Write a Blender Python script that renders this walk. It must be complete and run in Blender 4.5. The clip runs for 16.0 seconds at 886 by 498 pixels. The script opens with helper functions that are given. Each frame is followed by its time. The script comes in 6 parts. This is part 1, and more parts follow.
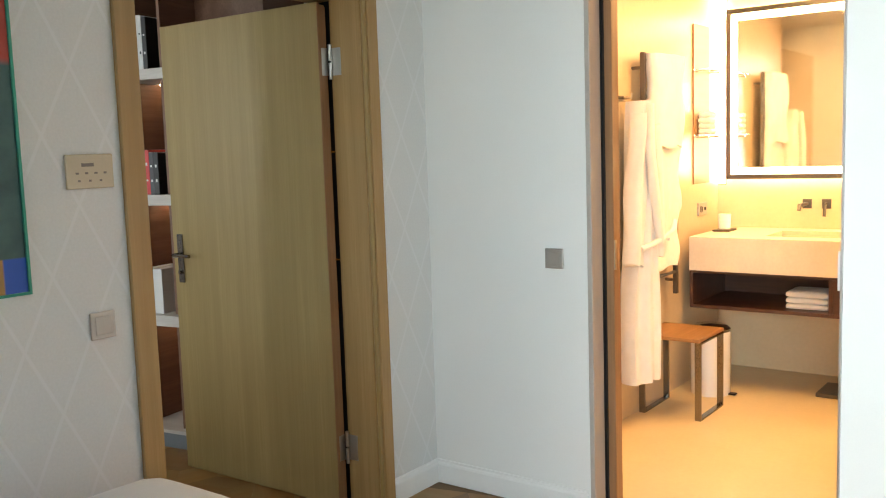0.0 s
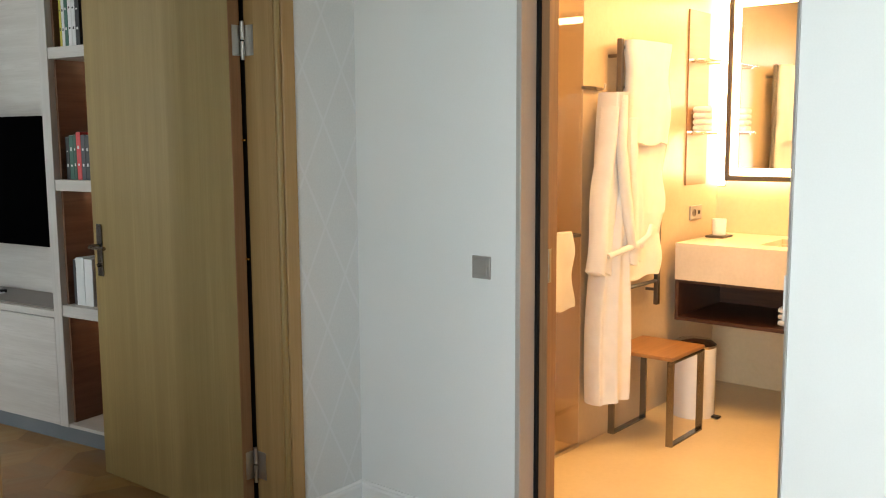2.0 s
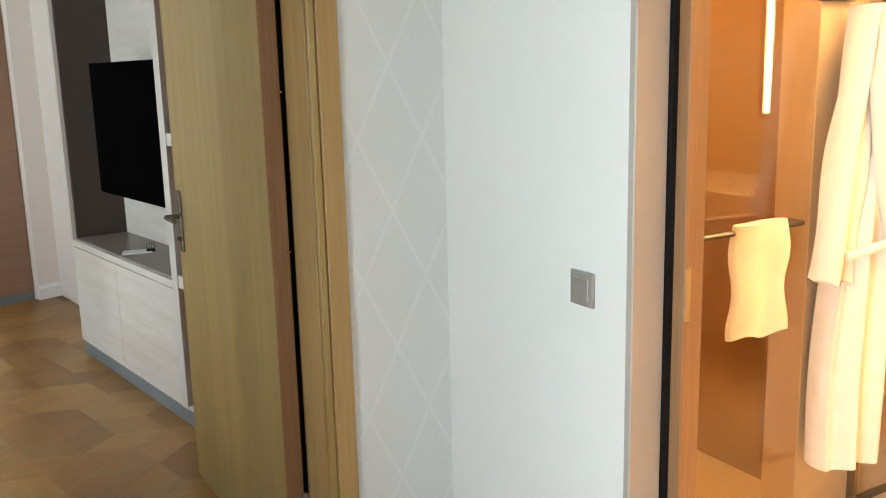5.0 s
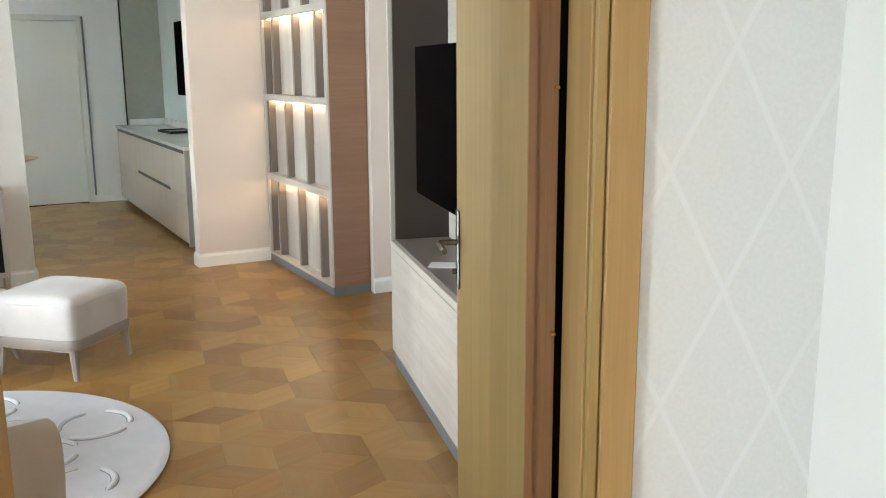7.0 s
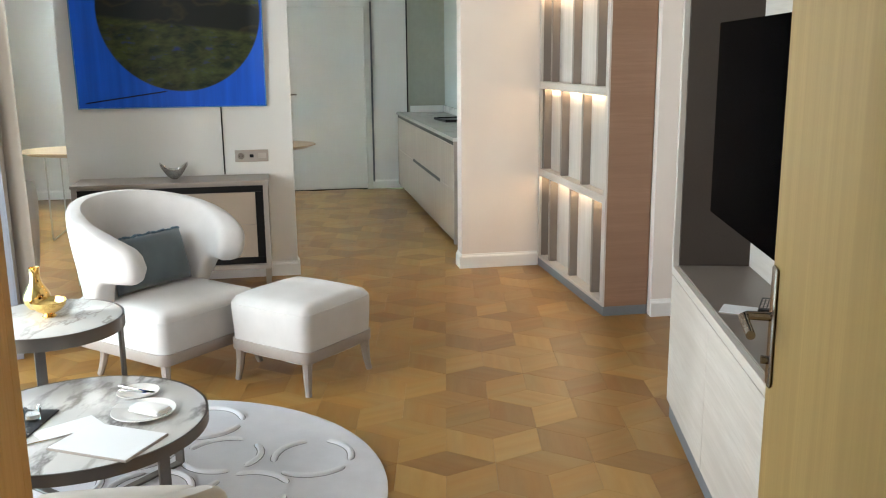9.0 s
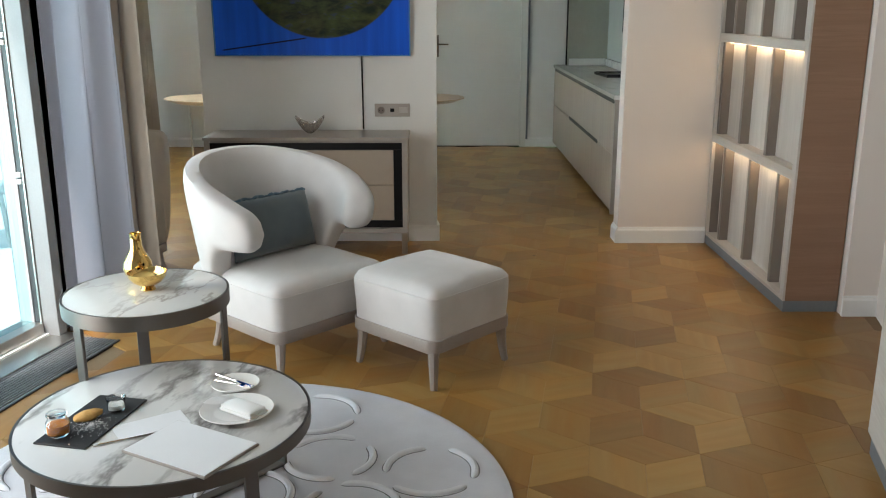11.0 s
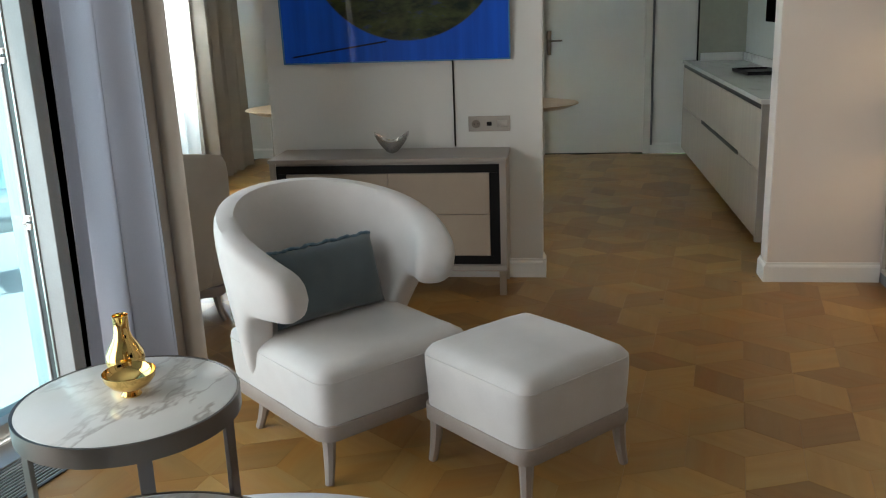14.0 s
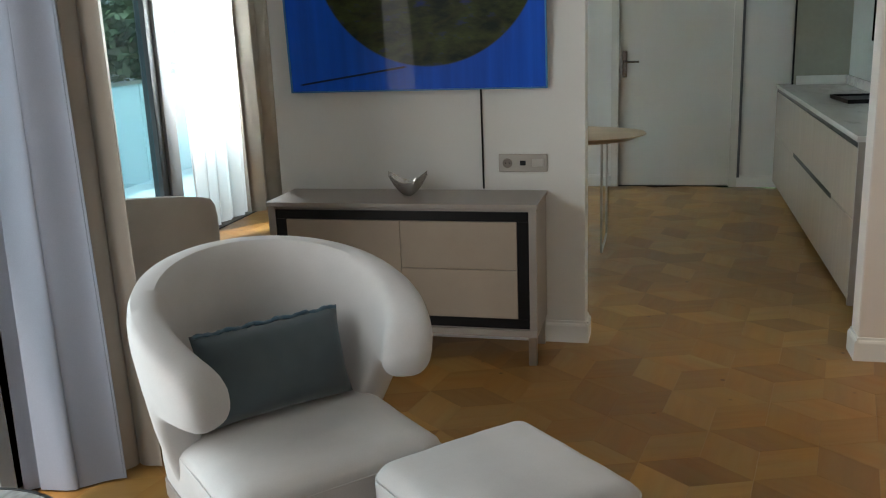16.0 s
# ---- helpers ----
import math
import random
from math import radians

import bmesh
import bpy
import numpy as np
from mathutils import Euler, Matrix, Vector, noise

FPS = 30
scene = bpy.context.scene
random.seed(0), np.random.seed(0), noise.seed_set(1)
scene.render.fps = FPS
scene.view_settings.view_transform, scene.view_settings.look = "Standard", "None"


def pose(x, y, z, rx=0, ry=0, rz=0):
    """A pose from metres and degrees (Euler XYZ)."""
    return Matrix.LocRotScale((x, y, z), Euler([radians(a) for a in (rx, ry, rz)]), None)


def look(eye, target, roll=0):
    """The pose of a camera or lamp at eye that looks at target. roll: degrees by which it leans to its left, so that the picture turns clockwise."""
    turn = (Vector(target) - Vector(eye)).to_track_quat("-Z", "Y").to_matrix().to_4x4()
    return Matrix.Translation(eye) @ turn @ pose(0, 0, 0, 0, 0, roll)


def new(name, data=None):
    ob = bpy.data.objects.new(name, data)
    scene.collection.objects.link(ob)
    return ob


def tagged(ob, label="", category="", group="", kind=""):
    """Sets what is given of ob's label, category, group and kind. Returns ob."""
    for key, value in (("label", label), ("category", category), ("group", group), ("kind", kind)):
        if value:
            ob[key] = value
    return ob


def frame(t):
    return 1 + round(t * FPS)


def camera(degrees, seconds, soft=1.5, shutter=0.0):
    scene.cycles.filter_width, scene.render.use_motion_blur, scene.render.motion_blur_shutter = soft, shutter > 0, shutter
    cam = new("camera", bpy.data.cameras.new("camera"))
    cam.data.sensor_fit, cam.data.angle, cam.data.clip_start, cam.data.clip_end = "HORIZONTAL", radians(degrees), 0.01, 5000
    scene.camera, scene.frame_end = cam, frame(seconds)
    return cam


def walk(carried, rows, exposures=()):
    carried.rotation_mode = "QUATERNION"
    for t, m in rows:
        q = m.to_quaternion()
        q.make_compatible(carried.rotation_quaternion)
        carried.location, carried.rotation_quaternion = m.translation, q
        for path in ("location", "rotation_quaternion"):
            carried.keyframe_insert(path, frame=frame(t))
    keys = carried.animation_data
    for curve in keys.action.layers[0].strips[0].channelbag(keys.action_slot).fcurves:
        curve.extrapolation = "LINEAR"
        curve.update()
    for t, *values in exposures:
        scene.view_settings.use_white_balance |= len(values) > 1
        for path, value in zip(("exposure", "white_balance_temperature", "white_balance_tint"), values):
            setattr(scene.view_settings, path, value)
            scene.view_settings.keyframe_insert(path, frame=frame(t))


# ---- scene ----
cam = camera(52.66, 16.0, 1.1)
PATH = [
    (0, (-0.310, -0.008, 1.498), (1.514, 0.941, 1.271), -1.88),
    (0.5, (-0.123, 0.004, 1.509), (1.715, 0.934, 1.301), -1.43),
    (1, (0.017, -0.050, 1.504), (1.854, 0.876, 1.276), -1.52),
    (1.5, (0.204, -0.173, 1.508), (2.003, 0.822, 1.265), -0.93),
    (2, (0.275, -0.267, 1.509), (2.037, 0.789, 1.255), -0.32),
    (2.5, (0.527, -0.236, 1.504), (2.263, 0.858, 1.230), -0.90),
    (3, (0.718, -0.224, 1.525), (2.462, 0.850, 1.222), -1.25),
    (3.2, (0.785, -0.236, 1.519), (2.523, 0.842, 1.208), -1.57),
    (5.3, (1.667, -0.061, 1.558), (2.809, 1.611, 1.128), -1.67),
    (5.5, (1.741, -0.010, 1.558), (2.791, 1.717, 1.116), -1.83),
    (6, (1.994, 0.122, 1.534), (2.758, 1.999, 1.114), -0.38),
    (6.5, (2.093, 0.341, 1.531), (2.710, 2.271, 1.111), 0.18),
    (7, (2.191, 0.604, 1.542), (2.687, 2.572, 1.129), -0.36),
    (7.5, (2.339, 0.840, 1.519), (2.634, 2.845, 1.097), -0.92),
    (8, (2.457, 0.989, 1.535), (2.512, 3.012, 1.096), -0.50),
    (8.5, (2.432, 1.145, 1.528), (2.378, 3.168, 1.092), -0.45),
    (9, (2.353, 1.390, 1.531), (2.205, 3.407, 1.093), -0.54),
    (9.5, (2.327, 1.531, 1.519), (2.108, 3.535, 1.052), -0.26),
    (10, (2.358, 1.684, 1.517), (2.032, 3.668, 1.026), 0.23),
    (10.2, (2.367, 1.748, 1.515), (1.986, 3.721, 1.017), 0.42),
    (12.3, (2.164, 2.310, 1.490), (1.591, 4.207, 0.892), -1.15),
    (12.5, (2.194, 2.372, 1.507), (1.591, 4.262, 0.915), -1.20),
    (13, (2.216, 2.552, 1.486), (1.547, 4.419, 0.892), -1.12),
    (13.5, (2.177, 2.744, 1.487), (1.459, 4.595, 0.905), -1.48),
    (14, (2.139, 2.905, 1.495), (1.390, 4.756, 0.947), -2.04),
    (14.5, (2.186, 3.075, 1.492), (1.412, 4.913, 0.940), -2.48),
    (15, (2.275, 3.285, 1.500), (1.453, 5.115, 0.987), -1.91),
    (15.5, (2.266, 3.476, 1.489), (1.401, 5.287, 0.984), -1.76),
    (16, (2.198, 3.701, 1.499), (1.240, 5.465, 0.993), -2.24),
]
walk(cam, [(t, look(eye, target, roll)) for t, eye, target, roll in PATH], exposures=((0, 0.22), (1.0, 0.05), (2.0, -0.02), (3.2, -0.1), (5.4, 0.95), (6.0, 1.27), (6.6, 1.08), (8.0, 1.12), (10.0, 0.8), (12.4, 0.0), (16, 0.02)))

# ---- world, sun, large lights ----
world = bpy.data.worlds.new("sky")
scene.world = world
world.use_nodes = True
wn = world.node_tree.nodes
sky = wn.new("ShaderNodeTexSky")
sky.sky_type, sky.sun_disc = "NISHITA", False
sky.sun_elevation, sky.sun_rotation = radians(64.6), radians(200.6)
wn["Background"].inputs["Strength"].default_value = 0.15
world.node_tree.links.new(sky.outputs["Color"], wn["Background"].inputs["Color"])

KM = pose(2.003, 7.778, 0, 0, 0, 14.3)   # kitchen and dining block
BM = pose(3.170, 1.867, 0, 0, 0, -9)     # bedroom and bathroom block


def lamp(name, kind, m, power, color, size=0.1, size_y=None, spot=None):
    d = bpy.data.lights.new(name, kind)
    d.energy, d.color = power, color
    if kind == "AREA":
        d.shape, d.size, d.size_y = "RECTANGLE", size, size_y or size
    elif kind == "SUN":
        d.angle = size
    else:
        d.shadow_soft_size = size
    if spot:
        d.spot_size, d.spot_blend = radians(spot), 0.6
    ob = new(name, d)
    ob.matrix_world = m
    return ob


lamp("sun", "SUN", look((-1.5, -4, 9), (0, 0, 0)), 5.0, (1, 0.96, 0.9), radians(2))
DAY = (0.86, 0.97, 0.985)
ROOM = (0.985, 0.96, 0.925)
WARM = (1.0, 0.55, 0.20)
# daylight through the real window openings
lamp("window_light_near", "AREA", look((-0.74, 3.98, 1.35), (0.9, 5.35, 1.4)), 64, ROOM, 2.3, 2.3).data.spread = radians(150)
dining_glow = lamp("window_light_dining", "AREA", KM @ look((-4.62, 2.48, 1.9), (-2.6, 2.70, 1.85)), 700, (0.95, 0.965, 0.95), 0.78, 1.25)
dining_glow.data.spread = radians(170)
lamp("window_light_bedroom", "AREA", BM @ look((-4.4, -3.3, 1.45), (0, -3.3, 1.2)), 86, DAY, 1.8, 2.2).data.spread = radians(87)

# ---- materials ----
def nodes_of(name):
    m = bpy.data.materials.new(name)
    m.use_nodes = True
    nt = m.node_tree
    return m, nt, nt.nodes["Principled BSDF"]


def add(nt, kind, **values):
    n = nt.nodes.new(kind)
    for key, v in values.items():
        n.inputs[key].default_value = v
    return n


def coords(nt, scale, source="Object", turn=(0, 0, 0)):
    c = nt.nodes.new("ShaderNodeTexCoord")
    mp = add(nt, "ShaderNodeMapping", Scale=scale, Rotation=turn)
    nt.links.new(c.outputs[source], mp.inputs["Vector"])
    return mp.outputs["Vector"]


def mixed(nt, fac, a, b, blend="MIX"):
    mx = nt.nodes.new("ShaderNodeMix")
    mx.data_type, mx.blend_type = "RGBA", blend
    for sock, v in ((mx.inputs[0], fac), (mx.inputs[6], a), (mx.inputs[7], b)):
        if hasattr(v, "links"):
            nt.links.new(v, sock)
        elif isinstance(v, (int, float)):
            sock.default_value = v
        else:
            sock.default_value = (*v[:3], 1)
    return mx.outputs[2]


def ramp(nt, value, lo, hi):
    r = add(nt, "ShaderNodeMapRange", **{"From Min": lo, "From Max": hi})
    nt.links.new(value, r.inputs["Value"])
    return r.outputs["Result"]


def noise_of(nt, vec, scale, detail=3.0, rough=0.55):
    n = add(nt, "ShaderNodeTexNoise", Scale=scale, Detail=detail, Roughness=rough)
    nt.links.new(vec, n.inputs["Vector"])
    return n.outputs["Fac"]


def bumped(nt, bsdf, height, strength, distance):
    b = add(nt, "ShaderNodeBump", Strength=strength, Distance=distance)
    nt.links.new(height, b.inputs["Height"])
    nt.links.new(b.outputs["Normal"], bsdf.inputs["Normal"])


def surface(name, dark, light, rough=0.6, stretch=(1, 1, 1), coarse=2.0, fine=60.0, bump=0.1, depth=0.002, metal=0.0, source="Object", sheen=0.0, coat=0.0, spread=0.0):
    """Two scales of variation between two close colours, with fine relief."""
    m, nt, b = nodes_of(name)
    vec = coords(nt, stretch, source)
    big = noise_of(nt, vec, coarse)
    small = noise_of(nt, vec, fine, 4.0)
    fac = nt.nodes.new("ShaderNodeMath")
    fac.operation = "MULTIPLY_ADD"
    nt.links.new(big, fac.inputs[0])
    fac.inputs[1].default_value = 0.65
    sm = nt.nodes.new("ShaderNodeMath")
    sm.operation = "MULTIPLY"
    nt.links.new(small, sm.inputs[0])
    sm.inputs[1].default_value = 0.35
    nt.links.new(sm.outputs[0], fac.inputs[2])
    col = mixed(nt, ramp(nt, fac.outputs[0], 0.32, 0.68), dark, light)
    nt.links.new(col, b.inputs["Base Color"])
    rr = add(nt, "ShaderNodeMapRange", **{"To Min": max(0.02, rough - 0.06 - spread), "To Max": min(1, rough + 0.06 + spread)})
    nt.links.new(big, rr.inputs["Value"])
    nt.links.new(rr.outputs["Result"], b.inputs["Roughness"])
    b.inputs["Metallic"].default_value = metal
    b.inputs["Sheen Weight"].default_value = sheen
    b.inputs["Coat Weight"].default_value = coat
    if bump:
        bumped(nt, b, small, bump, depth)
    return m


def glowing(name, color, strength):
    m, nt, b = nodes_of(name)
    b.inputs["Base Color"].default_value = (*color, 1)
    b.inputs["Emission Color"].default_value = (*color, 1)
    b.inputs["Emission Strength"].default_value = strength
    return m


def glass(name, tint, rough=0.0):
    m, nt, b = nodes_of(name)
    b.inputs["Base Color"].default_value = (*tint, 1)
    b.inputs["Roughness"].default_value = rough
    b.inputs["Transmission Weight"].default_value = 1.0
    b.inputs["IOR"].default_value = 1.45
    return m


def thin_pane(name, tint, gloss=0.08):
    """A thin window pane: mostly clear, with a mirror part that grows at a slant."""
    m, nt, b = nodes_of(name)
    out = nt.nodes["Material Output"]
    tr = nt.nodes.new("ShaderNodeBsdfTransparent")
    tr.inputs[0].default_value = (*tint, 1)
    gl = nt.nodes.new("ShaderNodeBsdfGlossy")
    gl.inputs["Roughness"].default_value = 0.02
    lw = add(nt, "ShaderNodeLayerWeight", Blend=0.25)
    fr = add(nt, "ShaderNodeMapRange", **{"To Min": 0.03, "To Max": gloss * 4})
    nt.links.new(lw.outputs["Facing"], fr.inputs["Value"])
    mx = nt.nodes.new("ShaderNodeMixShader")
    nt.links.new(fr.outputs[0], mx.inputs[0])
    nt.links.new(tr.outputs[0], mx.inputs[1])
    nt.links.new(gl.outputs[0], mx.inputs[2])
    nt.links.new(mx.outputs[0], out.inputs["Surface"])
    return m


def wood(name, dark, light, rough=0.45, grain=(14, 14, 0.9), fine=9.0, bump=0.08, coat=0.0, bands=0.0):
    """Straight-grained veneer; the grain runs along the axis with the small scale."""
    m, nt, b = nodes_of(name)
    vec = coords(nt, grain)
    a = noise_of(nt, vec, 1.0, 5.0, 0.6)
    f = noise_of(nt, vec, fine, 4.0, 0.7)
    col = mixed(nt, ramp(nt, a, 0.3, 0.7), dark, light)
    col = mixed(nt, ramp(nt, f, 0.45, 0.75), col, dark)
    nt.links.new(col, b.inputs["Base Color"])
    b.inputs["Roughness"].default_value = rough
    b.inputs["Coat Weight"].default_value = coat
    bumped(nt, b, f, bump, 0.001)
    return m


def wallpaper(name):
    """Pale wallpaper with thin lighter lines crossing into tall diamonds 0.2 x 0.4 m."""
    m, nt, b = nodes_of(name)
    c = nt.nodes.new("ShaderNodeTexCoord")
    sep = nt.nodes.new("ShaderNodeSeparateXYZ")
    nt.links.new(c.outputs["Object"], sep.inputs[0])
    lines = []
    for sign in (1, -1):
        u = nt.nodes.new("ShaderNodeMath")
        u.operation = "MULTIPLY_ADD"
        nt.links.new(sep.outputs["X"], u.inputs[0])
        u.inputs[1].default_value = 5.0 * sign
        off = nt.nodes.new("ShaderNodeMath")
        off.operation = "MULTIPLY_ADD"
        nt.links.new(sep.outputs["Z"], off.inputs[0])
        off.inputs[1].default_value = 2.5
        off.inputs[2].default_value = 0.935 if sign > 0 else -1.805
        nt.links.new(off.outputs[0], u.inputs[2])
        fr = nt.nodes.new("ShaderNodeMath")
        fr.operation = "PINGPONG"
        nt.links.new(u.outputs[0], fr.inputs[0])
        fr.inputs[1].default_value = 0.5
        lines.append(ramp(nt, fr.outputs[0], 0.035, 0.02))
    both = nt.nodes.new("ShaderNodeMath")
    both.operation = "MAXIMUM"
    nt.links.new(lines[0], both.inputs[0])
    nt.links.new(lines[1], both.inputs[1])
    n = noise_of(nt, c.outputs["Object"], 120.0, 3.0)
    base = mixed(nt, ramp(nt, n, 0.3, 0.7), (0.655, 0.665, 0.66), (0.70, 0.71, 0.705))
    col = mixed(nt, both.outputs[0], base, (0.72, 0.73, 0.735))
    nt.links.new(col, b.inputs["Base Color"])
    b.inputs["Roughness"].default_value = 0.6
    bumped(nt, b, n, 0.08, 0.001)
    return m


def parquet(name):
    """Oak: the tone changes from piece to piece, the grain follows each piece's own length."""
    m, nt, b = nodes_of(name)
    uv = nt.nodes.new("ShaderNodeUVMap")
    info = nt.nodes.new("ShaderNodeObjectInfo")
    geo = nt.nodes.new("ShaderNodeNewGeometry")
    rnd = nt.nodes.new("ShaderNodeMath")
    rnd.operation = "ADD"
    nt.links.new(info.outputs["Random"], rnd.inputs[0])
    nt.links.new(geo.outputs["Random Per Island"], rnd.inputs[1])
    fr = nt.nodes.new("ShaderNodeMath")
    fr.operation = "FRACT"
    nt.links.new(rnd.outputs[0], fr.inputs[0])
    mp = add(nt, "ShaderNodeMapping", Scale=(3.0, 22, 1))
    nt.links.new(uv.outputs["UV"], mp.inputs["Vector"])
    sh = nt.nodes.new("ShaderNodeVectorMath")
    sh.operation = "SCALE"
    sh.inputs[0].default_value = (17, 31, 0)
    nt.links.new(fr.outputs[0], sh.inputs["Scale"])
    av = nt.nodes.new("ShaderNodeVectorMath")
    nt.links.new(mp.outputs["Vector"], av.inputs[0])
    nt.links.new(sh.outputs[0], av.inputs[1])
    grain = noise_of(nt, av.outputs[0], 1.0, 5.0, 0.6)
    wave = noise_of(nt, av.outputs[0], 0.35, 2.0)
    tone = nt.nodes.new("ShaderNodeValToRGB")
    el = tone.color_ramp.elements
    el[0].color, el[1].color = (0.225, 0.128, 0.040, 1), (0.375, 0.245, 0.088, 1)
    e = el.new(0.45)
    e.color = (0.295, 0.182, 0.062, 1)
    nt.links.new(fr.outputs[0], tone.inputs[0])
    col = mixed(nt, ramp(nt, grain, 0.35, 0.75), tone.outputs[0], (0.88, 0.82, 0.74), "MULTIPLY")
    col = mixed(nt, ramp(nt, wave, 0.3, 0.8), col, (0.6, 0.4, 0.2), "SOFT_LIGHT")
    kn = add(nt, "ShaderNodeTexVoronoi", Scale=4.5)
    nt.links.new(uv.outputs["UV"], kn.inputs["Vector"])
    knot = ramp(nt, kn.outputs["Distance"], 0.06, 0.02)
    col = mixed(nt, knot, col, (0.10, 0.05, 0.02))
    nt.links.new(col, b.inputs["Base Color"])
    rr = add(nt, "ShaderNodeMapRange", **{"To Min": 0.30, "To Max": 0.40})
    nt.links.new(grain, rr.inputs["Value"])
    nt.links.new(rr.outputs["Result"], b.inputs["Roughness"])
    bumped(nt, b, grain, 0.012, 0.0003)
    return m


def marble(name, base=(0.68, 0.675, 0.66), vein=(0.12, 0.11, 0.105), scale=2.2, width=0.034):
    m, nt, b = nodes_of(name)
    vec = coords(nt, (1.25, 0.5, 1), "Object", (0, 0, 0.75))
    w = noise_of(nt, vec, scale * 0.9, 6.0, 0.6)
    mp = nt.nodes.new("ShaderNodeMath")
    mp.operation = "SUBTRACT"
    nt.links.new(w, mp.inputs[0])
    mp.inputs[1].default_value = 0.5
    ab = nt.nodes.new("ShaderNodeMath")
    ab.operation = "ABSOLUTE"
    nt.links.new(mp.outputs[0], ab.inputs[0])
    v1 = ramp(nt, ab.outputs[0], width, 0.0)
    gate = ramp(nt, noise_of(nt, vec, scale * 0.6, 2.0), 0.38, 0.55)
    mul = nt.nodes.new("ShaderNodeMath")
    mul.operation = "MULTIPLY"
    nt.links.new(v1, mul.inputs[0])
    nt.links.new(gate, mul.inputs[1])
    cloud = ramp(nt, noise_of(nt, vec, scale * 1.7, 4.0), 0.35, 0.8)
    col = mixed(nt, cloud, base, tuple(c * 0.86 for c in base))
    col = mixed(nt, mul.outputs[0], col, vein)
    nt.links.new(col, b.inputs["Base Color"])
    b.inputs["Roughness"].default_value = 0.14
    return m


def fabric(name, dark, light, rough=0.9, weave=900.0, sheen=0.3):
    m = surface(name, dark, light, rough, coarse=6.0, fine=weave * 0.3, bump=0.12, depth=0.0012, sheen=sheen)
    return m


def metal(name, color, rough):
    return surface(name, tuple(c * 0.92 for c in color), color, rough, metal=1.0, coarse=8, fine=200, bump=0.02, depth=0.0005)


PAINT = surface("wall_paint", (0.74, 0.745, 0.73), (0.79, 0.79, 0.775), 0.75, coarse=1.3, fine=180, bump=0.06)
PAINT_W = surface("wall_paint_warm", (0.69, 0.63, 0.59), (0.74, 0.68, 0.64), 0.75, coarse=1.3, fine=180, bump=0.06)
# ceilings are out of view; tone lowered to weaken the bounced light
CEIL = surface("ceiling_paint_dimmed", (0.60, 0.60, 0.59), (0.65, 0.65, 0.64), 0.8, coarse=1, fine=150, bump=0.04)
TRIM = surface("trim_white", (0.78, 0.78, 0.77), (0.82, 0.82, 0.81), 0.4, coarse=3, fine=90, bump=0.03)
PAPER = wallpaper("diamond_wallpaper")
OAK = wood("oak_veneer", (0.30, 0.20, 0.068), (0.38, 0.262, 0.098), 0.42, (20, 20, 0.6), 5.0, 0.05)
OAK_E = wood("oak_edge_band", (0.25, 0.125, 0.055), (0.34, 0.185, 0.09), 0.45, (26, 26, 0.7), 5.0, 0.05)
OAK_D = wood("oak_solid", (0.34, 0.205, 0.072), (0.43, 0.275, 0.11), 0.42, (26, 26, 0.7), 5.0, 0.05)
WALNUT_L = wood("light_walnut_veneer", (0.24, 0.135, 0.082), (0.30, 0.175, 0.112), 0.5, (0.8, 16, 16), 5.0, 0.05)
WALNUT = wood("walnut_veneer", (0.15, 0.072, 0.042), (0.23, 0.118, 0.072), 0.5, (0.8, 16, 16), 5.0, 0.05)
PALE = wood("pale_oak_laminate", (0.52, 0.475, 0.43), (0.64, 0.60, 0.555), 0.5, (16, 0.9, 16), 6.0, 0.05)
PALE_V = wood("pale_oak_upright", (0.50, 0.46, 0.42), (0.62, 0.58, 0.54), 0.5, (16, 16, 0.9), 6.0, 0.05)
TAUPE = surface("taupe_lacquer", (0.185, 0.155, 0.135), (0.215, 0.182, 0.158), 0.35, coarse=3, fine=150, bump=0.02)
# taupe darkened well below the niche floor's tone, for the niche side
TAUPE_D = surface("darkened_taupe_lacquer", (0.040, 0.029, 0.023), (0.054, 0.040, 0.032), 0.6, coarse=3, fine=150, bump=0.02)
TAUPE_L = surface("light_taupe_lacquer", (0.33, 0.295, 0.265), (0.37, 0.335, 0.305), 0.35, coarse=3, fine=150, bump=0.02)
BEIGE = surface("beige_leather", (0.36, 0.295, 0.235), (0.41, 0.34, 0.275), 0.5, coarse=5, fine=300, bump=0.1)
BLACK = surface("black_lacquer", (0.006, 0.006, 0.007), (0.010, 0.010, 0.011), 0.4, coarse=4, fine=120, bump=0.02)
BLACK.node_tree.nodes["Principled BSDF"].inputs["Specular IOR Level"].default_value = 0.2
SCREEN = surface("screen_glass", (0.0012, 0.0012, 0.0014), (0.0016, 0.0016, 0.0018), 0.14, coarse=2, fine=50, bump=0)
SCREEN.node_tree.nodes["Principled BSDF"].inputs["IOR"].default_value = 1.05
SCREEN.node_tree.nodes["Principled BSDF"].inputs["Specular IOR Level"].default_value = 0.03
NICKEL = metal("satin_nickel", (0.27, 0.25, 0.225), 0.24)
STEEL = metal("brushed_steel", (0.56, 0.54, 0.51), 0.33)
CHROME = metal("polished_chrome", (0.80, 0.79, 0.78), 0.05)
GOLD = metal("polished_gold", (0.83, 0.56, 0.20), 0.07)
BRONZE = metal("grey_bronze", (0.17, 0.155, 0.142), 0.38)
PLINTH = surface("grey_plinth", (0.15, 0.17, 0.19), (0.19, 0.21, 0.23), 0.45, coarse=4, fine=140, bump=0.03)
MARBLE = marble("white_marble")
MARBLE_S = marble("cream_marble", (0.70, 0.69, 0.66), (0.36, 0.33, 0.30), 1.9, 0.014)
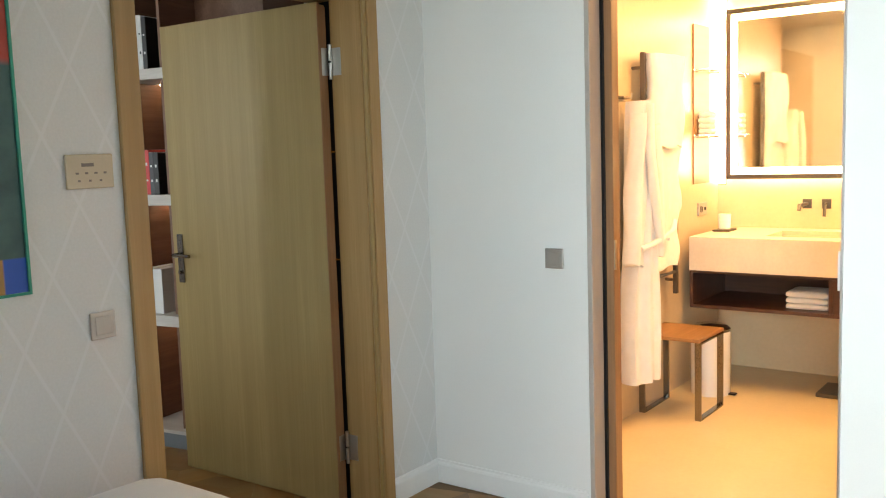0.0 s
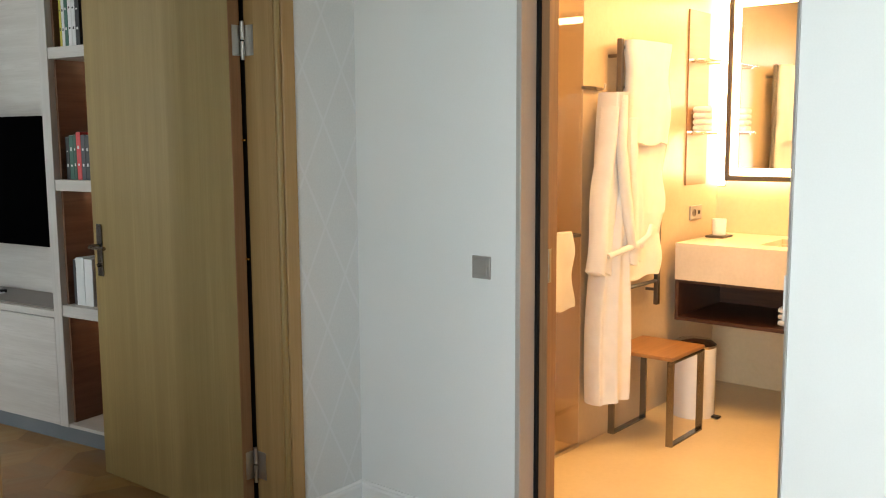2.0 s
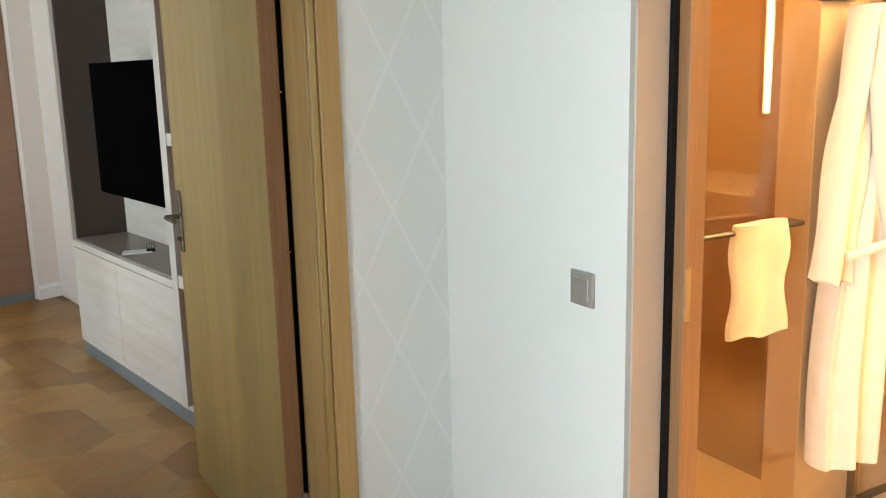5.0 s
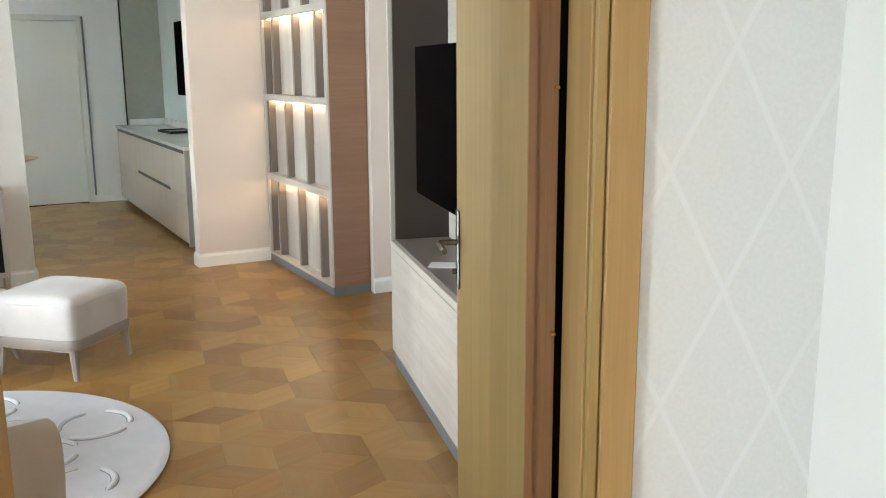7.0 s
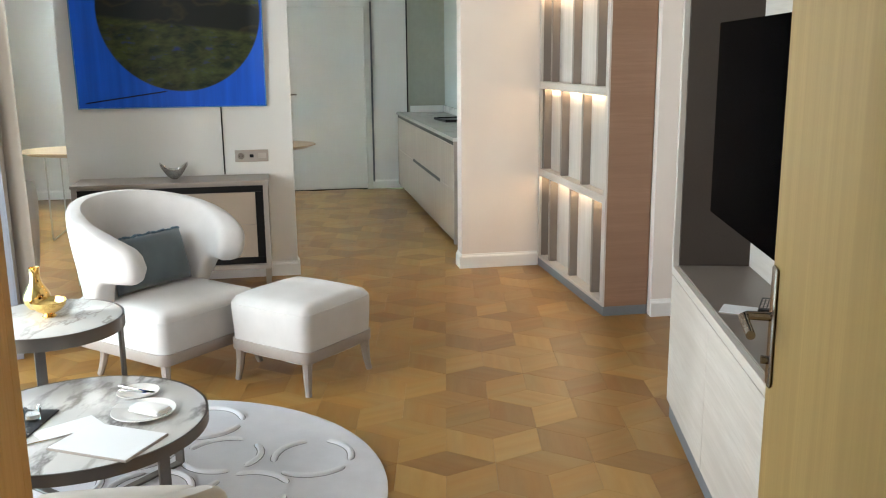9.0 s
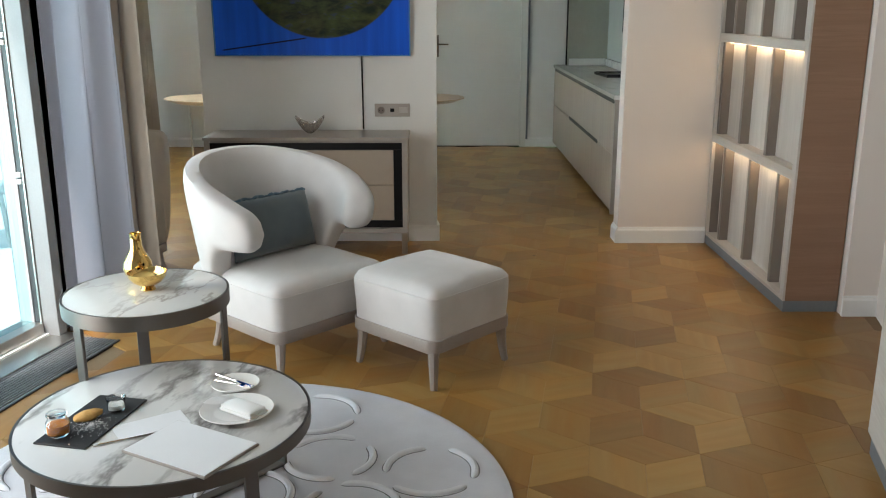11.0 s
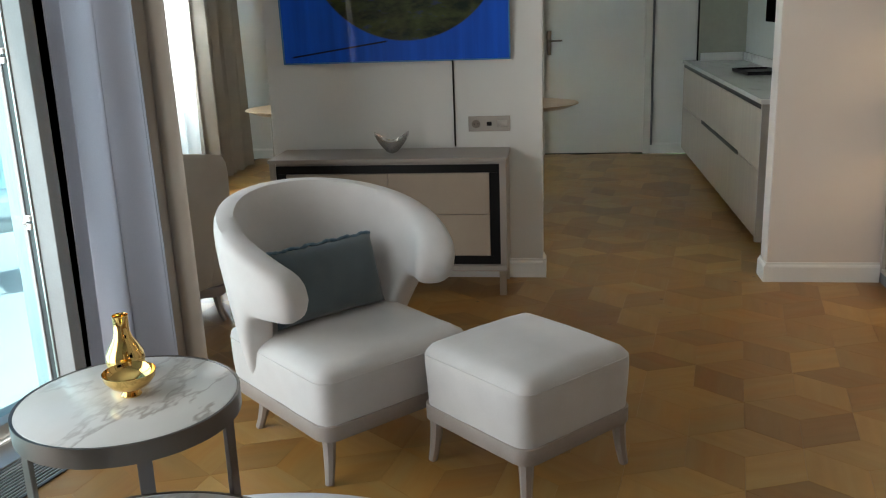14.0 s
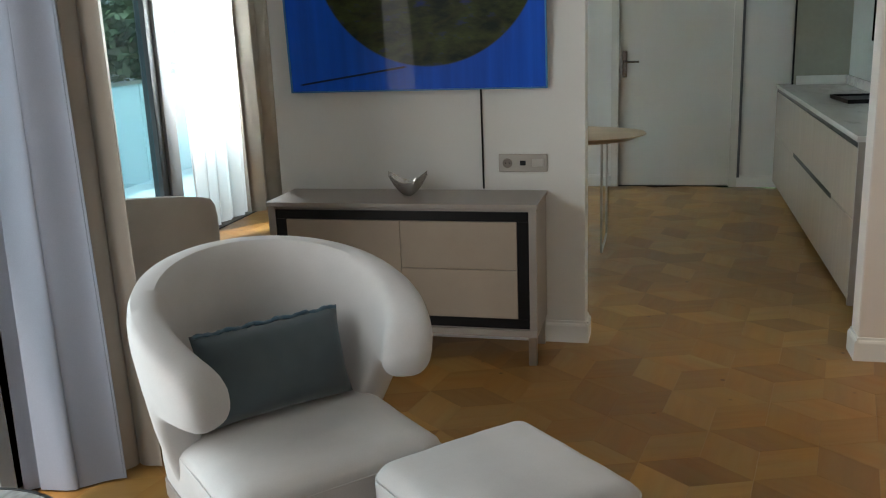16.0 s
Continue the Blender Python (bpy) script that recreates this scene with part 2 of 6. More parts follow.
MARBLE_P = marble("pale_marble", (0.76, 0.76, 0.74), (0.58, 0.57, 0.56), 1.6, 0.02)
OAK_FLOOR = parquet("oak_parquet")
CREAM = fabric("cream_velvet", (0.49, 0.468, 0.455), (0.57, 0.545, 0.532))
LEG = surface("greige_wood", (0.27, 0.228, 0.205), (0.32, 0.275, 0.25), 0.45, coarse=6, fine=120, bump=0.03)
TEAL = fabric("teal_silk", (0.040, 0.060, 0.072), (0.065, 0.092, 0.106), 0.45, 1200, 0.3)
TEAL_B = fabric("teal_ribbon", (0.035, 0.085, 0.125), (0.06, 0.12, 0.165), 0.35, 1200, 0.3)
RUG = surface("grey_wool", (0.55, 0.545, 0.585), (0.64, 0.635, 0.675), 0.95, coarse=9, fine=420, bump=0.5, depth=0.004, sheen=0.3)
RUG_L = surface("pale_wool", (0.66, 0.66, 0.69), (0.73, 0.73, 0.76), 0.95, coarse=9, fine=420, bump=0.5, depth=0.004, sheen=0.3)
JAMB = surface("beige_jamb_paint", (0.38, 0.345, 0.31), (0.43, 0.39, 0.35), 0.4, coarse=3, fine=90, bump=0.03)
# darker wool tone that paints the shadow lines along the rug's arcs
RUG_SHADE = surface("grey_wool_arc_shade", (0.15, 0.15, 0.16), (0.21, 0.21, 0.22), 0.95, coarse=9, fine=420, bump=0.5, depth=0.004)
TRAVERTINE = surface("amber_travertine", (0.50, 0.385, 0.25), (0.58, 0.455, 0.31), 0.35, coarse=2.2, fine=40, bump=0.04)
STONE = surface("cream_limestone", (0.62, 0.50, 0.31), (0.70, 0.575, 0.375), 0.4, coarse=2.2, fine=40, bump=0.04)
SWITCH = surface("champagne_metal", (0.40, 0.37, 0.34), (0.45, 0.42, 0.385), 0.4, metal=0.6, coarse=8, fine=200, bump=0.02)
PEARL = surface("pearl_plastic", (0.52, 0.44, 0.31), (0.57, 0.48, 0.345), 0.4, coarse=8, fine=150, bump=0.02)
TOWEL = surface("white_terry", (0.74, 0.72, 0.69), (0.82, 0.80, 0.77), 0.95, coarse=14, fine=500, bump=0.7, depth=0.003, sheen=0.4)
PORCELAIN = surface("white_porcelain", (0.78, 0.77, 0.75), (0.82, 0.81, 0.79), 0.12, coarse=4, fine=60, bump=0)
LINEN = fabric("white_linen", (0.74, 0.74, 0.73), (0.80, 0.80, 0.79), 0.9)
DRAPE = fabric("taupe_drape", (0.33, 0.285, 0.24), (0.39, 0.335, 0.285), 0.9)
LED = glowing("warm_led", (1.0, 0.74, 0.44), 16.0)
LED_B = glowing("bath_led", (1.0, 0.74, 0.38), 28.0)
MIRROR = metal("silvered_mirror", (0.86, 0.86, 0.85), 0.015)
PANE = thin_pane("window_glass", (0.76, 0.96, 1.0))

# ---- building helpers ----
def box(x0, x1, y0, y1, z0, z1, bevel=0.0, seg=1):
    bm = bmesh.new()
    bmesh.ops.create_cube(bm, size=1.0)
    for v in bm.verts:
        v.co = Vector(((x0 + x1) / 2 + v.co.x * (x1 - x0), (y0 + y1) / 2 + v.co.y * (y1 - y0), (z0 + z1) / 2 + v.co.z * (z1 - z0)))
    if bevel:
        bmesh.ops.bevel(bm, geom=bm.edges[:], offset=bevel, segments=seg, affect="EDGES", profile=0.5)
    return bm


def joined(*parts):
    out = bmesh.new()
    for b in parts:
        me = bpy.data.meshes.new("tmp")
        b.to_mesh(me)
        out.from_mesh(me)
        bpy.data.meshes.remove(me)
        b.free()
    return out


def lathe(profile, steps=32, cx=0.0, cy=0.0):
    """A turned body from (radius, height) pairs; a radius of 0 closes an end."""
    bm = bmesh.new()
    rings = []
    for r, z in profile:
        if r < 1e-5:
            rings.append([bm.verts.new((cx, cy, z))])
        else:
            rings.append([bm.verts.new((cx + r * math.cos(2 * math.pi * k / steps), cy + r * math.sin(2 * math.pi * k / steps), z)) for k in range(steps)])
    for a, b in zip(rings, rings[1:]):
        for k in range(steps):
            n = (k + 1) % steps
            if len(a) == 1 and len(b) > 1:
                bm.faces.new((a[0], b[n], b[k]))
            elif len(b) == 1 and len(a) > 1:
                bm.faces.new((a[k], a[n], b[0]))
            elif len(a) > 1:
                bm.faces.new((a[k], a[n], b[n], b[k]))
    bmesh.ops.recalc_face_normals(bm, faces=bm.faces[:])
    return bm


def tube(points, r, steps=10, closed=False):
    """A round rod along a line of points; r is a radius or one for each point."""
    pts = [Vector(p) for p in points]
    n = len(pts)
    rs = [r] * n if isinstance(r, (int, float)) else r
    bm = bmesh.new()
    rings = []
    side = None
    for i, p in enumerate(pts):
        a = pts[i - 1] if (i or closed) else p
        b = pts[(i + 1) % n] if (i < n - 1 or closed) else p
        d = (b - a).normalized()
        if side is None:
            side = d.orthogonal().normalized()
        else:
            side = (side - d * side.dot(d)).normalized()
        up = d.cross(side)
        rings.append([bm.verts.new(p + rs[i] * (math.cos(2 * math.pi * k / steps) * side + math.sin(2 * math.pi * k / steps) * up)) for k in range(steps)])
    pairs = list(zip(rings, rings[1:])) + ([(rings[-1], rings[0])] if closed else [])
    for a, b in pairs:
        for k in range(steps):
            bm.faces.new((a[k], a[(k + 1) % steps], b[(k + 1) % steps], b[k]))
    if not closed:
        bm.faces.new(rings[0][::-1])
        bm.faces.new(rings[-1])
    bmesh.ops.recalc_face_normals(bm, faces=bm.faces[:])
    return bm


def prism(outline, z0, z1, bevel=0.0, seg=2):
    """An upright solid over a plan outline."""
    bm = bmesh.new()
    lo = [bm.verts.new((x, y, z0)) for x, y in outline]
    hi = [bm.verts.new((x, y, z1)) for x, y in outline]
    bm.faces.new(lo[::-1])
    bm.faces.new(hi)
    n = len(outline)
    for i in range(n):
        bm.faces.new((lo[i], lo[(i + 1) % n], hi[(i + 1) % n], hi[i]))
    bmesh.ops.recalc_face_normals(bm, faces=bm.faces[:])
    if bevel:
        es = [e for e in bm.edges if abs(e.verts[0].co.z - e.verts[1].co.z) < 1e-6]
        bmesh.ops.bevel(bm, geom=es, offset=bevel, segments=seg, affect="EDGES", profile=0.5)
    return bm


def mesh_ob(name, bm, material, smooth=False):
    me = bpy.data.meshes.new(name)
    bm.to_mesh(me)
    bm.free()
    me.materials.append(material)
    if smooth:
        for p in me.polygons:
            p.use_smooth = True
        try:
            me.set_sharp_from_angle(angle=radians(40))
        except AttributeError:
            pass
    return new(name, me)


def part(name, bm, material, parent, label="", smooth=False):
    ob = mesh_ob(name, bm, material, smooth)
    ob.parent = parent
    if label:
        ob["label"] = label
    return ob


def thing(name, m, label, category, group=""):
    ob = new(name)
    ob.matrix_world = m
    return tagged(ob, label, category, group)


def solid(name, bm, material, m, label, category, group="", smooth=False):
    ob = mesh_ob(name, bm, material, smooth)
    ob.matrix_world = m
    return tagged(ob, label, category, group)


def built(name, bm, material, m=None, label="", category="", smooth=False):
    """A piece of the setting."""
    ob = mesh_ob(name, bm, material, smooth)
    if m is not None:
        ob.matrix_world = m
    return tagged(ob, label, category or name.split("_")[0], "", "structure")


ONE = Matrix()
H = 2.75     # ceiling height


def wall_x(x0, x1, y0, y1, holes=(), top=H):
    """A wall along x with openings (a, b, sill, head)."""
    bits, at = [], x0
    for a, b, s, h in sorted(holes):
        if a > at:
            bits.append(box(at, a, y0, y1, 0, top))
        if s > 0:
            bits.append(box(a, b, y0, y1, 0, s))
        if h < top:
            bits.append(box(a, b, y0, y1, h, top))
        at = b
    if at < x1:
        bits.append(box(at, x1, y0, y1, 0, top))
    return joined(*bits)


def wall_y(y0, y1, x0, x1, holes=(), top=H):
    bm = wall_x(y0, y1, x0, x1, holes, top)
    for v in bm.verts:
        v.co.x, v.co.y = v.co.y, v.co.x
    bmesh.ops.reverse_faces(bm, faces=bm.faces[:])
    return bm


def skirting(x0, x1, h=0.105, t=0.016):
    """A white baseboard along local x, standing in front of y = 0 (towards -y), with a moulded top."""
    prof = [(0, 0), (-t, 0), (-t, h * 0.78), (-t * 0.75, h * 0.86), (-t * 0.45, h * 0.9), (-t * 0.35, h), (0, h)]
    bm = bmesh.new()
    a = [bm.verts.new((x0, y, z)) for y, z in prof]
    b = [bm.verts.new((x1, y, z)) for y, z in prof]
    n = len(prof)
    for i in range(n):
        bm.faces.new((a[i], a[(i + 1) % n], b[(i + 1) % n], b[i]))
    bm.faces.new(a[::-1])
    bm.faces.new(b)
    bmesh.ops.recalc_face_normals(bm, faces=bm.faces[:])
    return bm


# ---- bedroom and bathroom walls (local frame BM) ----
built("wall_bedroom_living", wall_x(-4.15, 0.0, 0.0, 0.25, [(-1.47, -0.389, 0, 2.13)]), PAPER, BM, "pale wallpapered wall with a faint diamond pattern", "wall")
built("wall_bathroom", wall_y(-4.85, 0.25, 0.0, 0.16, [(-1.715, -0.775, 0, 2.2)]), PAINT, BM, "plain white painted wall around the bathroom door", "wall")
built("wall_bedroom_window", wall_y(-4.85, 0.0, -4.3, -4.15, [(-4.3, -0.7, 0.1, 2.5)]), PAINT, BM, "white outer wall with a wide window", "wall")
built("wall_bedroom_back", wall_x(-4.3, 0.16, -5.0, -4.85), PAINT, BM, "plain white back wall of the bedroom", "wall")
sk = built("baseboard_bath_wall", skirting(0.0, 0.772), TRIM, BM @ pose(0, 0, 0, 0, 0, -90), "white moulded baseboard", "baseboard")
built("baseboard_bed_wall", skirting(-0.32, -0.004), TRIM, BM, "white moulded baseboard", "baseboard")
built("baseboard_bed_wall_far", skirting(-4.15, -1.56), TRIM, BM, "white moulded baseboard", "baseboard")
built("wall_bath_side", wall_x(1.155, 2.73, -0.34, -0.2, [], 2.45), TRAVERTINE, BM, "cream stone bathroom wall", "wall")
built("wall_bath_back", wall_y(-2.5, 0.75, 2.73, 2.9, [], 2.45), STONE, BM, "cream stone wall behind the vanity", "wall")
built("wall_bath_far", wall_x(0.16, 2.73, -2.65, -2.5, [], 2.45), STONE, BM, "cream stone bathroom wall", "wall")
SHOWER = surface("amber_stone", (0.24, 0.125, 0.05), (0.31, 0.165, 0.07), 0.35, coarse=2.5, fine=40, bump=0.04)
built("wall_shower", joined(wall_x(0.16, 1.3, 0.6, 0.7, [], 2.45), wall_y(-0.2, 0.6, 1.3, 1.4, [], 2.45)), SHOWER, BM, "brown stone shower wall", "wall")
built("ceiling_bathroom", box(0.16, 2.9, -2.65, 0.75, 2.45, 2.55), CEIL, BM, "off-white bathroom ceiling, dimmed to cut bounced light", "ceiling")
built("floor_bathroom", box(0.012, 2.73, -2.5, 0.6, -0.05, 0.004), STONE, BM, "cream limestone bathroom floor", "floor")

# ---- living room walls (world axes) and kitchen walls (local frame KM) ----
built("wall_tv", box(3.37, 3.5, 1.75, 6.66, 0, H), PAINT_W, ONE, "pale wall behind the media unit", "wall")
built("wall_link", box(0.872, 1.55, -1.45, -1.4055, 0, H), PAINT_W, KM, "narrow pale wall strip", "wall")
built("wall_pier", box(0.018, 1.3, 0.0, 0.145, 0, H, 0.004), PAINT_W, KM, "pale projecting wall pier with a white edge", "wall")
built("wall_shelf_back", box(0.875, 1.3, -1.405, 0.0, 0, H), PAINT_W, KM, "pale wall behind the lit shelf", "wall")
built("wall_kitchen", box(0.74, 0.9, 0.1455, 4.19, 0, H), PAINT, KM, "pale kitchen wall", "wall")
built("wall_far", wall_x(-4.6, 0.9, 4.19, 4.35, [(-1.235, -0.255, 0, 2.09)]), PAINT, KM, "pale green-white far wall with a door", "wall")
built("partition_wall", box(-2.66, -1.165, 0.065, 0.20, 0, H, 0.003), PAINT, KM, "free-standing white partition wall", "wall")
built("wall_jog", box(0.0, 3.05, 0.0, 0.10, 0, H), PAINT, pose(-0.54, 5.56, 0, 0, 0, 131.7) @ pose(0, -0.10, 0), "slanted outer wall hidden behind the curtains", "wall")
# unseen stretch behind the drape is closed to keep light off the corner
built("wall_window_dining", wall_y(1.10, 4.19, -4.5, -4.36, [(1.17, 2.95, 0.06, 2.6)]), PAINT, KM, "white outer wall with tall glazing", "wall")
built("wall_window_living", wall_y(2.3, 5.62, -0.66, -0.46, [(2.6, 5.42, 0.02, 2.6)]), PAINT, ONE, "white outer wall with a sliding glass door", "wall")
built("wall_corner_window", box(-0.66, -0.46, 5.42, 5.62, 0, H), PAINT, ONE, "white wall corner behind the curtain", "wall")
for nm, m, x0, x1 in (("baseboard_pier", KM, 0.018, 0.59), ("baseboard_partition", KM @ pose(0, 0.065, 0), -2.66, -1.149), ("baseboard_far_right", KM @ pose(0, 4.19, 0), -0.2, 0.74),
                      ("baseboard_far_left", KM @ pose(0, 4.19, 0), -4.36, -1.29), ("baseboard_pier_side", KM @ pose(0.018, 0, 0, 0, 0, -90), -0.145, 0.016),
                      ("baseboard_partition_end", KM @ pose(-1.165, 0.20, 0, 0, 0, 90), -0.15, 0.0), ("baseboard_link", KM @ pose(0, -1.45, 0), 0.866, 1.06)):
    built(nm, skirting(x0, x1), TRIM, m, "white moulded baseboard", "baseboard")
ring = [(BM @ Vector((x, y, 0)))[:2] for x, y in ((-4.3, 0.25), (-4.3, -5.0), (3.2, -5.0), (3.2, 1.0))] + [(KM @ Vector((x, y, 0)))[:2] for x, y in ((1.3, -2.7), (1.3, 4.35), (-4.5, 4.35), (-4.5, 1.12))] + [(-0.66, 5.5), (-0.66, 2.9)]
built("ceiling", prism(ring, H, H + 0.2), CEIL, ONE, "plain off-white ceiling, dimmed to cut bounced light", "ceiling")
SUB = surface("screed", (0.20, 0.13, 0.07), (0.24, 0.16, 0.09), 0.8)
built("floor", prism([(-0.45, 2.1), (-1.9, -4.0), (3.18, -4.0), (3.18, 1.87), (3.45, 1.9), (3.45, 6.65), (3.2, 7.8), (2.4, 12.0), (-3.2, 11.2), (-2.45, 7.75), (-0.50, 5.52)], -0.1, -0.006), SUB, ONE, "dark joints beneath the oak parquet floor", "floor")

# ---- soft shapes ----
def soft(x0, x1, y0, y1, z0, z1, r, dome=0.0, cuts=9, taper=0.0, sag=0.0, crease=0.0):
    """An upholstered block: rounded all round, a little domed on top, narrower below by taper."""
    bm = bmesh.new()
    bmesh.ops.create_cube(bm, size=2.0)
    bmesh.ops.subdivide_edges(bm, edges=bm.edges[:], cuts=cuts, use_grid_fill=True)
    hx, hy, hz = (x1 - x0) / 2, (y1 - y0) / 2, (z1 - z0) / 2
    c = Vector(((x0 + x1) / 2, (y0 + y1) / 2, (z0 + z1) / 2))
    for v in bm.verts:
        s = Vector((v.co.x, v.co.y, v.co.z))
        p = Vector((s.x * hx, s.y * hy, s.z * hz))
        q = Vector((max(-hx + r, min(hx - r, p.x)), max(-hy + r, min(hy - r, p.y)), max(-hz + r, min(hz - r, p.z))))
        d = p - q
        if d.length > 1e-9:
            p = q + d.normalized() * r
        k = (1 - s.x ** 2) * (1 - s.y ** 2)
        if s.z > 0.999:
            p.z += dome * k
        f = 1 - taper * (1 - (s.z + 1) / 2)
        p.x, p.y = p.x * f, p.y * f
        if abs(s.z) < 0.999:
            b = 1 + sag * (1 - s.z ** 2)
            p.x, p.y = p.x * b, p.y * b
        if crease:
            w = noise.noise(Vector((p.x * 6, p.y * 6, p.z * 5))) + 0.5 * noise.noise(Vector((p.x * 17, p.y * 17, p.z * 9)))
            p = p + p.normalized() * crease * w
        v.co = p + c
    bmesh.ops.recalc_face_normals(bm, faces=bm.faces[:])
    return bm


def rounded_plan(x0, x1, y0, y1, r, n=6):
    pts = []
    for cx, cy, a0 in ((x1 - r, y1 - r, 0), (x0 + r, y1 - r, 90), (x0 + r, y0 + r, 180), (x1 - r, y0 + r, 270)):
        for k in range(n + 1):
            a = radians(a0 + 90 * k / n)
            pts.append((cx + r * math.cos(a), cy + r * math.sin(a)))
    return pts


def sabre_leg(x, y, top, dx, dy, r0=0.021, r1=0.013):
    """A square-ish tapered leg that sweeps outwards towards the floor."""
    pts, rs = [], []
    for k in range(7):
        u = k / 6
        pts.append((x + dx * u ** 2.2, y + dy * u ** 2.2, top * (1 - u) + 0.001 * u))
        rs.append(r0 + (r1 - r0) * u)
    return tube(pts, rs, 8)


def welt(x0, x1, y0, y1, z, r=0.05, t=0.0035):
    return tube([(x, y, z) for x, y in rounded_plan(x0, x1, y0, y1, r)], t, 6, True)


def horseshoe(cx, cy, a, b, spread, z_top, z_bot, tip, thick, steps=64, ring=18, rise=0.60, open_=0.10, cap=0.10, swell=0.25):
    """The wrapping back of a tub chair: a thick band round the seat, tall behind, rising from the seat towards two rounded wing tips."""
    bm = bmesh.new()
    rings = []
    for i in range(steps + 1):
        u = -1 + 2 * i / steps
        ang = radians(spread) * u
        out = Vector((math.sin(ang), math.cos(ang)))
        k = abs(u)
        zt = z_top - tip[0] * k ** 2.0
        lift = min(1.0, max(0.0, (k - rise) / 0.27))
        zb = z_bot + tip[1] * (lift * lift * (3 - 2 * lift))
        th = thick * (1 + swell * k ** 2)
        end = 1.0
        if k > 1 - cap:
            e = (k - 1 + cap) / cap
            end = math.sqrt(max(0.0, 1 - e * e)) * 0.8 + 0.2 if cap < 0.1 else math.sqrt(max(0.0, 1 - e * e)) * 0.97 + 0.03
        hz, ht, zc = (zt - zb) / 2 * end, th / 2 * (0.35 + 0.65 * end), (zt + zb) / 2
        vs = []
        for j in range(ring):
            q = 2 * math.pi * j / ring
            cs, sn = math.cos(q), math.sin(q)
            e = 2 / (4.5 - 2.1 * k ** 3)
            ox = math.copysign(abs(cs) ** e, cs) * ht
            oz = math.copysign(abs(sn) ** e, sn) * hz
            z = zc + oz
            flare = open_ * max(0.0, (z - 0.2) / 0.67)
            vs.append(bm.verts.new((cx + a * out.x + out.x * (ox + flare), cy + b * out.y + out.y * (ox + flare), z)))
        rings.append(vs)
    for p, q in zip(rings, rings[1:]):
        for j in range(ring):
            bm.faces.new((p[j], p[(j + 1) % ring], q[(j + 1) % ring], q[j]))
    bm.faces.new(rings[0][::-1])
    bm.faces.new(rings[-1])
    bmesh.ops.recalc_face_normals(bm, faces=bm.faces[:])
    return bm


def armchair(m, label, group=""):
    ch = thing("armchair", m, label, "armchair", group)
    st_ = part("seat", soft(-0.318, 0.318, -0.325, 0.34, 0.135, 0.395, 0.055, 0.018, 14, 0.05, 0.008, 0.004), CREAM, ch, "cream velvet seat cushion", True)
    part("backrest", horseshoe(0, 0.03, 0.282, 0.298, 127, 0.868, 0.20, (0.205, 0.315), 0.098, 80, 24, 0.50, 0.098, 0.075, 0.55), CREAM, ch, "wrapping cream backrest with curled wings", True)
    part("seat_base", prism(rounded_plan(-0.316, 0.316, -0.322, 0.336, 0.06), 0.150, 0.203, 0.003), LEG, ch, "greige painted base rail", True)
    part("piping", welt(-0.316, 0.316, -0.323, 0.338, 0.352, 0.06, 0.002), CREAM, st_, "", True)
    for x, y, dx, dy in ((-0.278, -0.285, -0.022, -0.022), (0.278, -0.285, 0.022, -0.022), (-0.245, 0.20, -0.02, 0.03), (0.245, 0.20, 0.02, 0.03)):
        part("leg", sabre_leg(x, y, 0.175, dx, dy, 0.025, 0.015), LEG, ch, "", True)
    return ch


CHAIR = pose(1.355, 5.505, 0, 0, 0, 61)
armchair(CHAIR @ pose(-0.265, 0.63, 0), "cream velvet tub armchair with wrapping wings and greige legs")
GREIGE = fabric("greige_chair_cloth", (0.42, 0.385, 0.335), (0.50, 0.46, 0.405))
tub = thing("tub_chair", pose(1.36, 3.33, 0.018, 0, 0, 191), "low greige tub chair with its back to the bedroom door", "armchair")
part("seat", soft(-0.235, 0.235, -0.22, 0.27, 0.16, 0.40, 0.06, 0.02, 9), GREIGE, tub, "greige seat", True)
part("backrest", horseshoe(0, 0.0, 0.275, 0.30, 88, 0.592, 0.12, (0.10, 0.0), 0.09, 48, open_=0.02), GREIGE, tub, "low rounded back", True)
for x, y in ((-0.2, -0.15), (0.2, -0.15), (-0.2, 0.2), (0.2, 0.2)):
    part("leg", tube([(x, y, 0.17), (x * 1.1, y * 1.1, 0.001)], [0.018, 0.012], 8), LEG, tub, "", True)


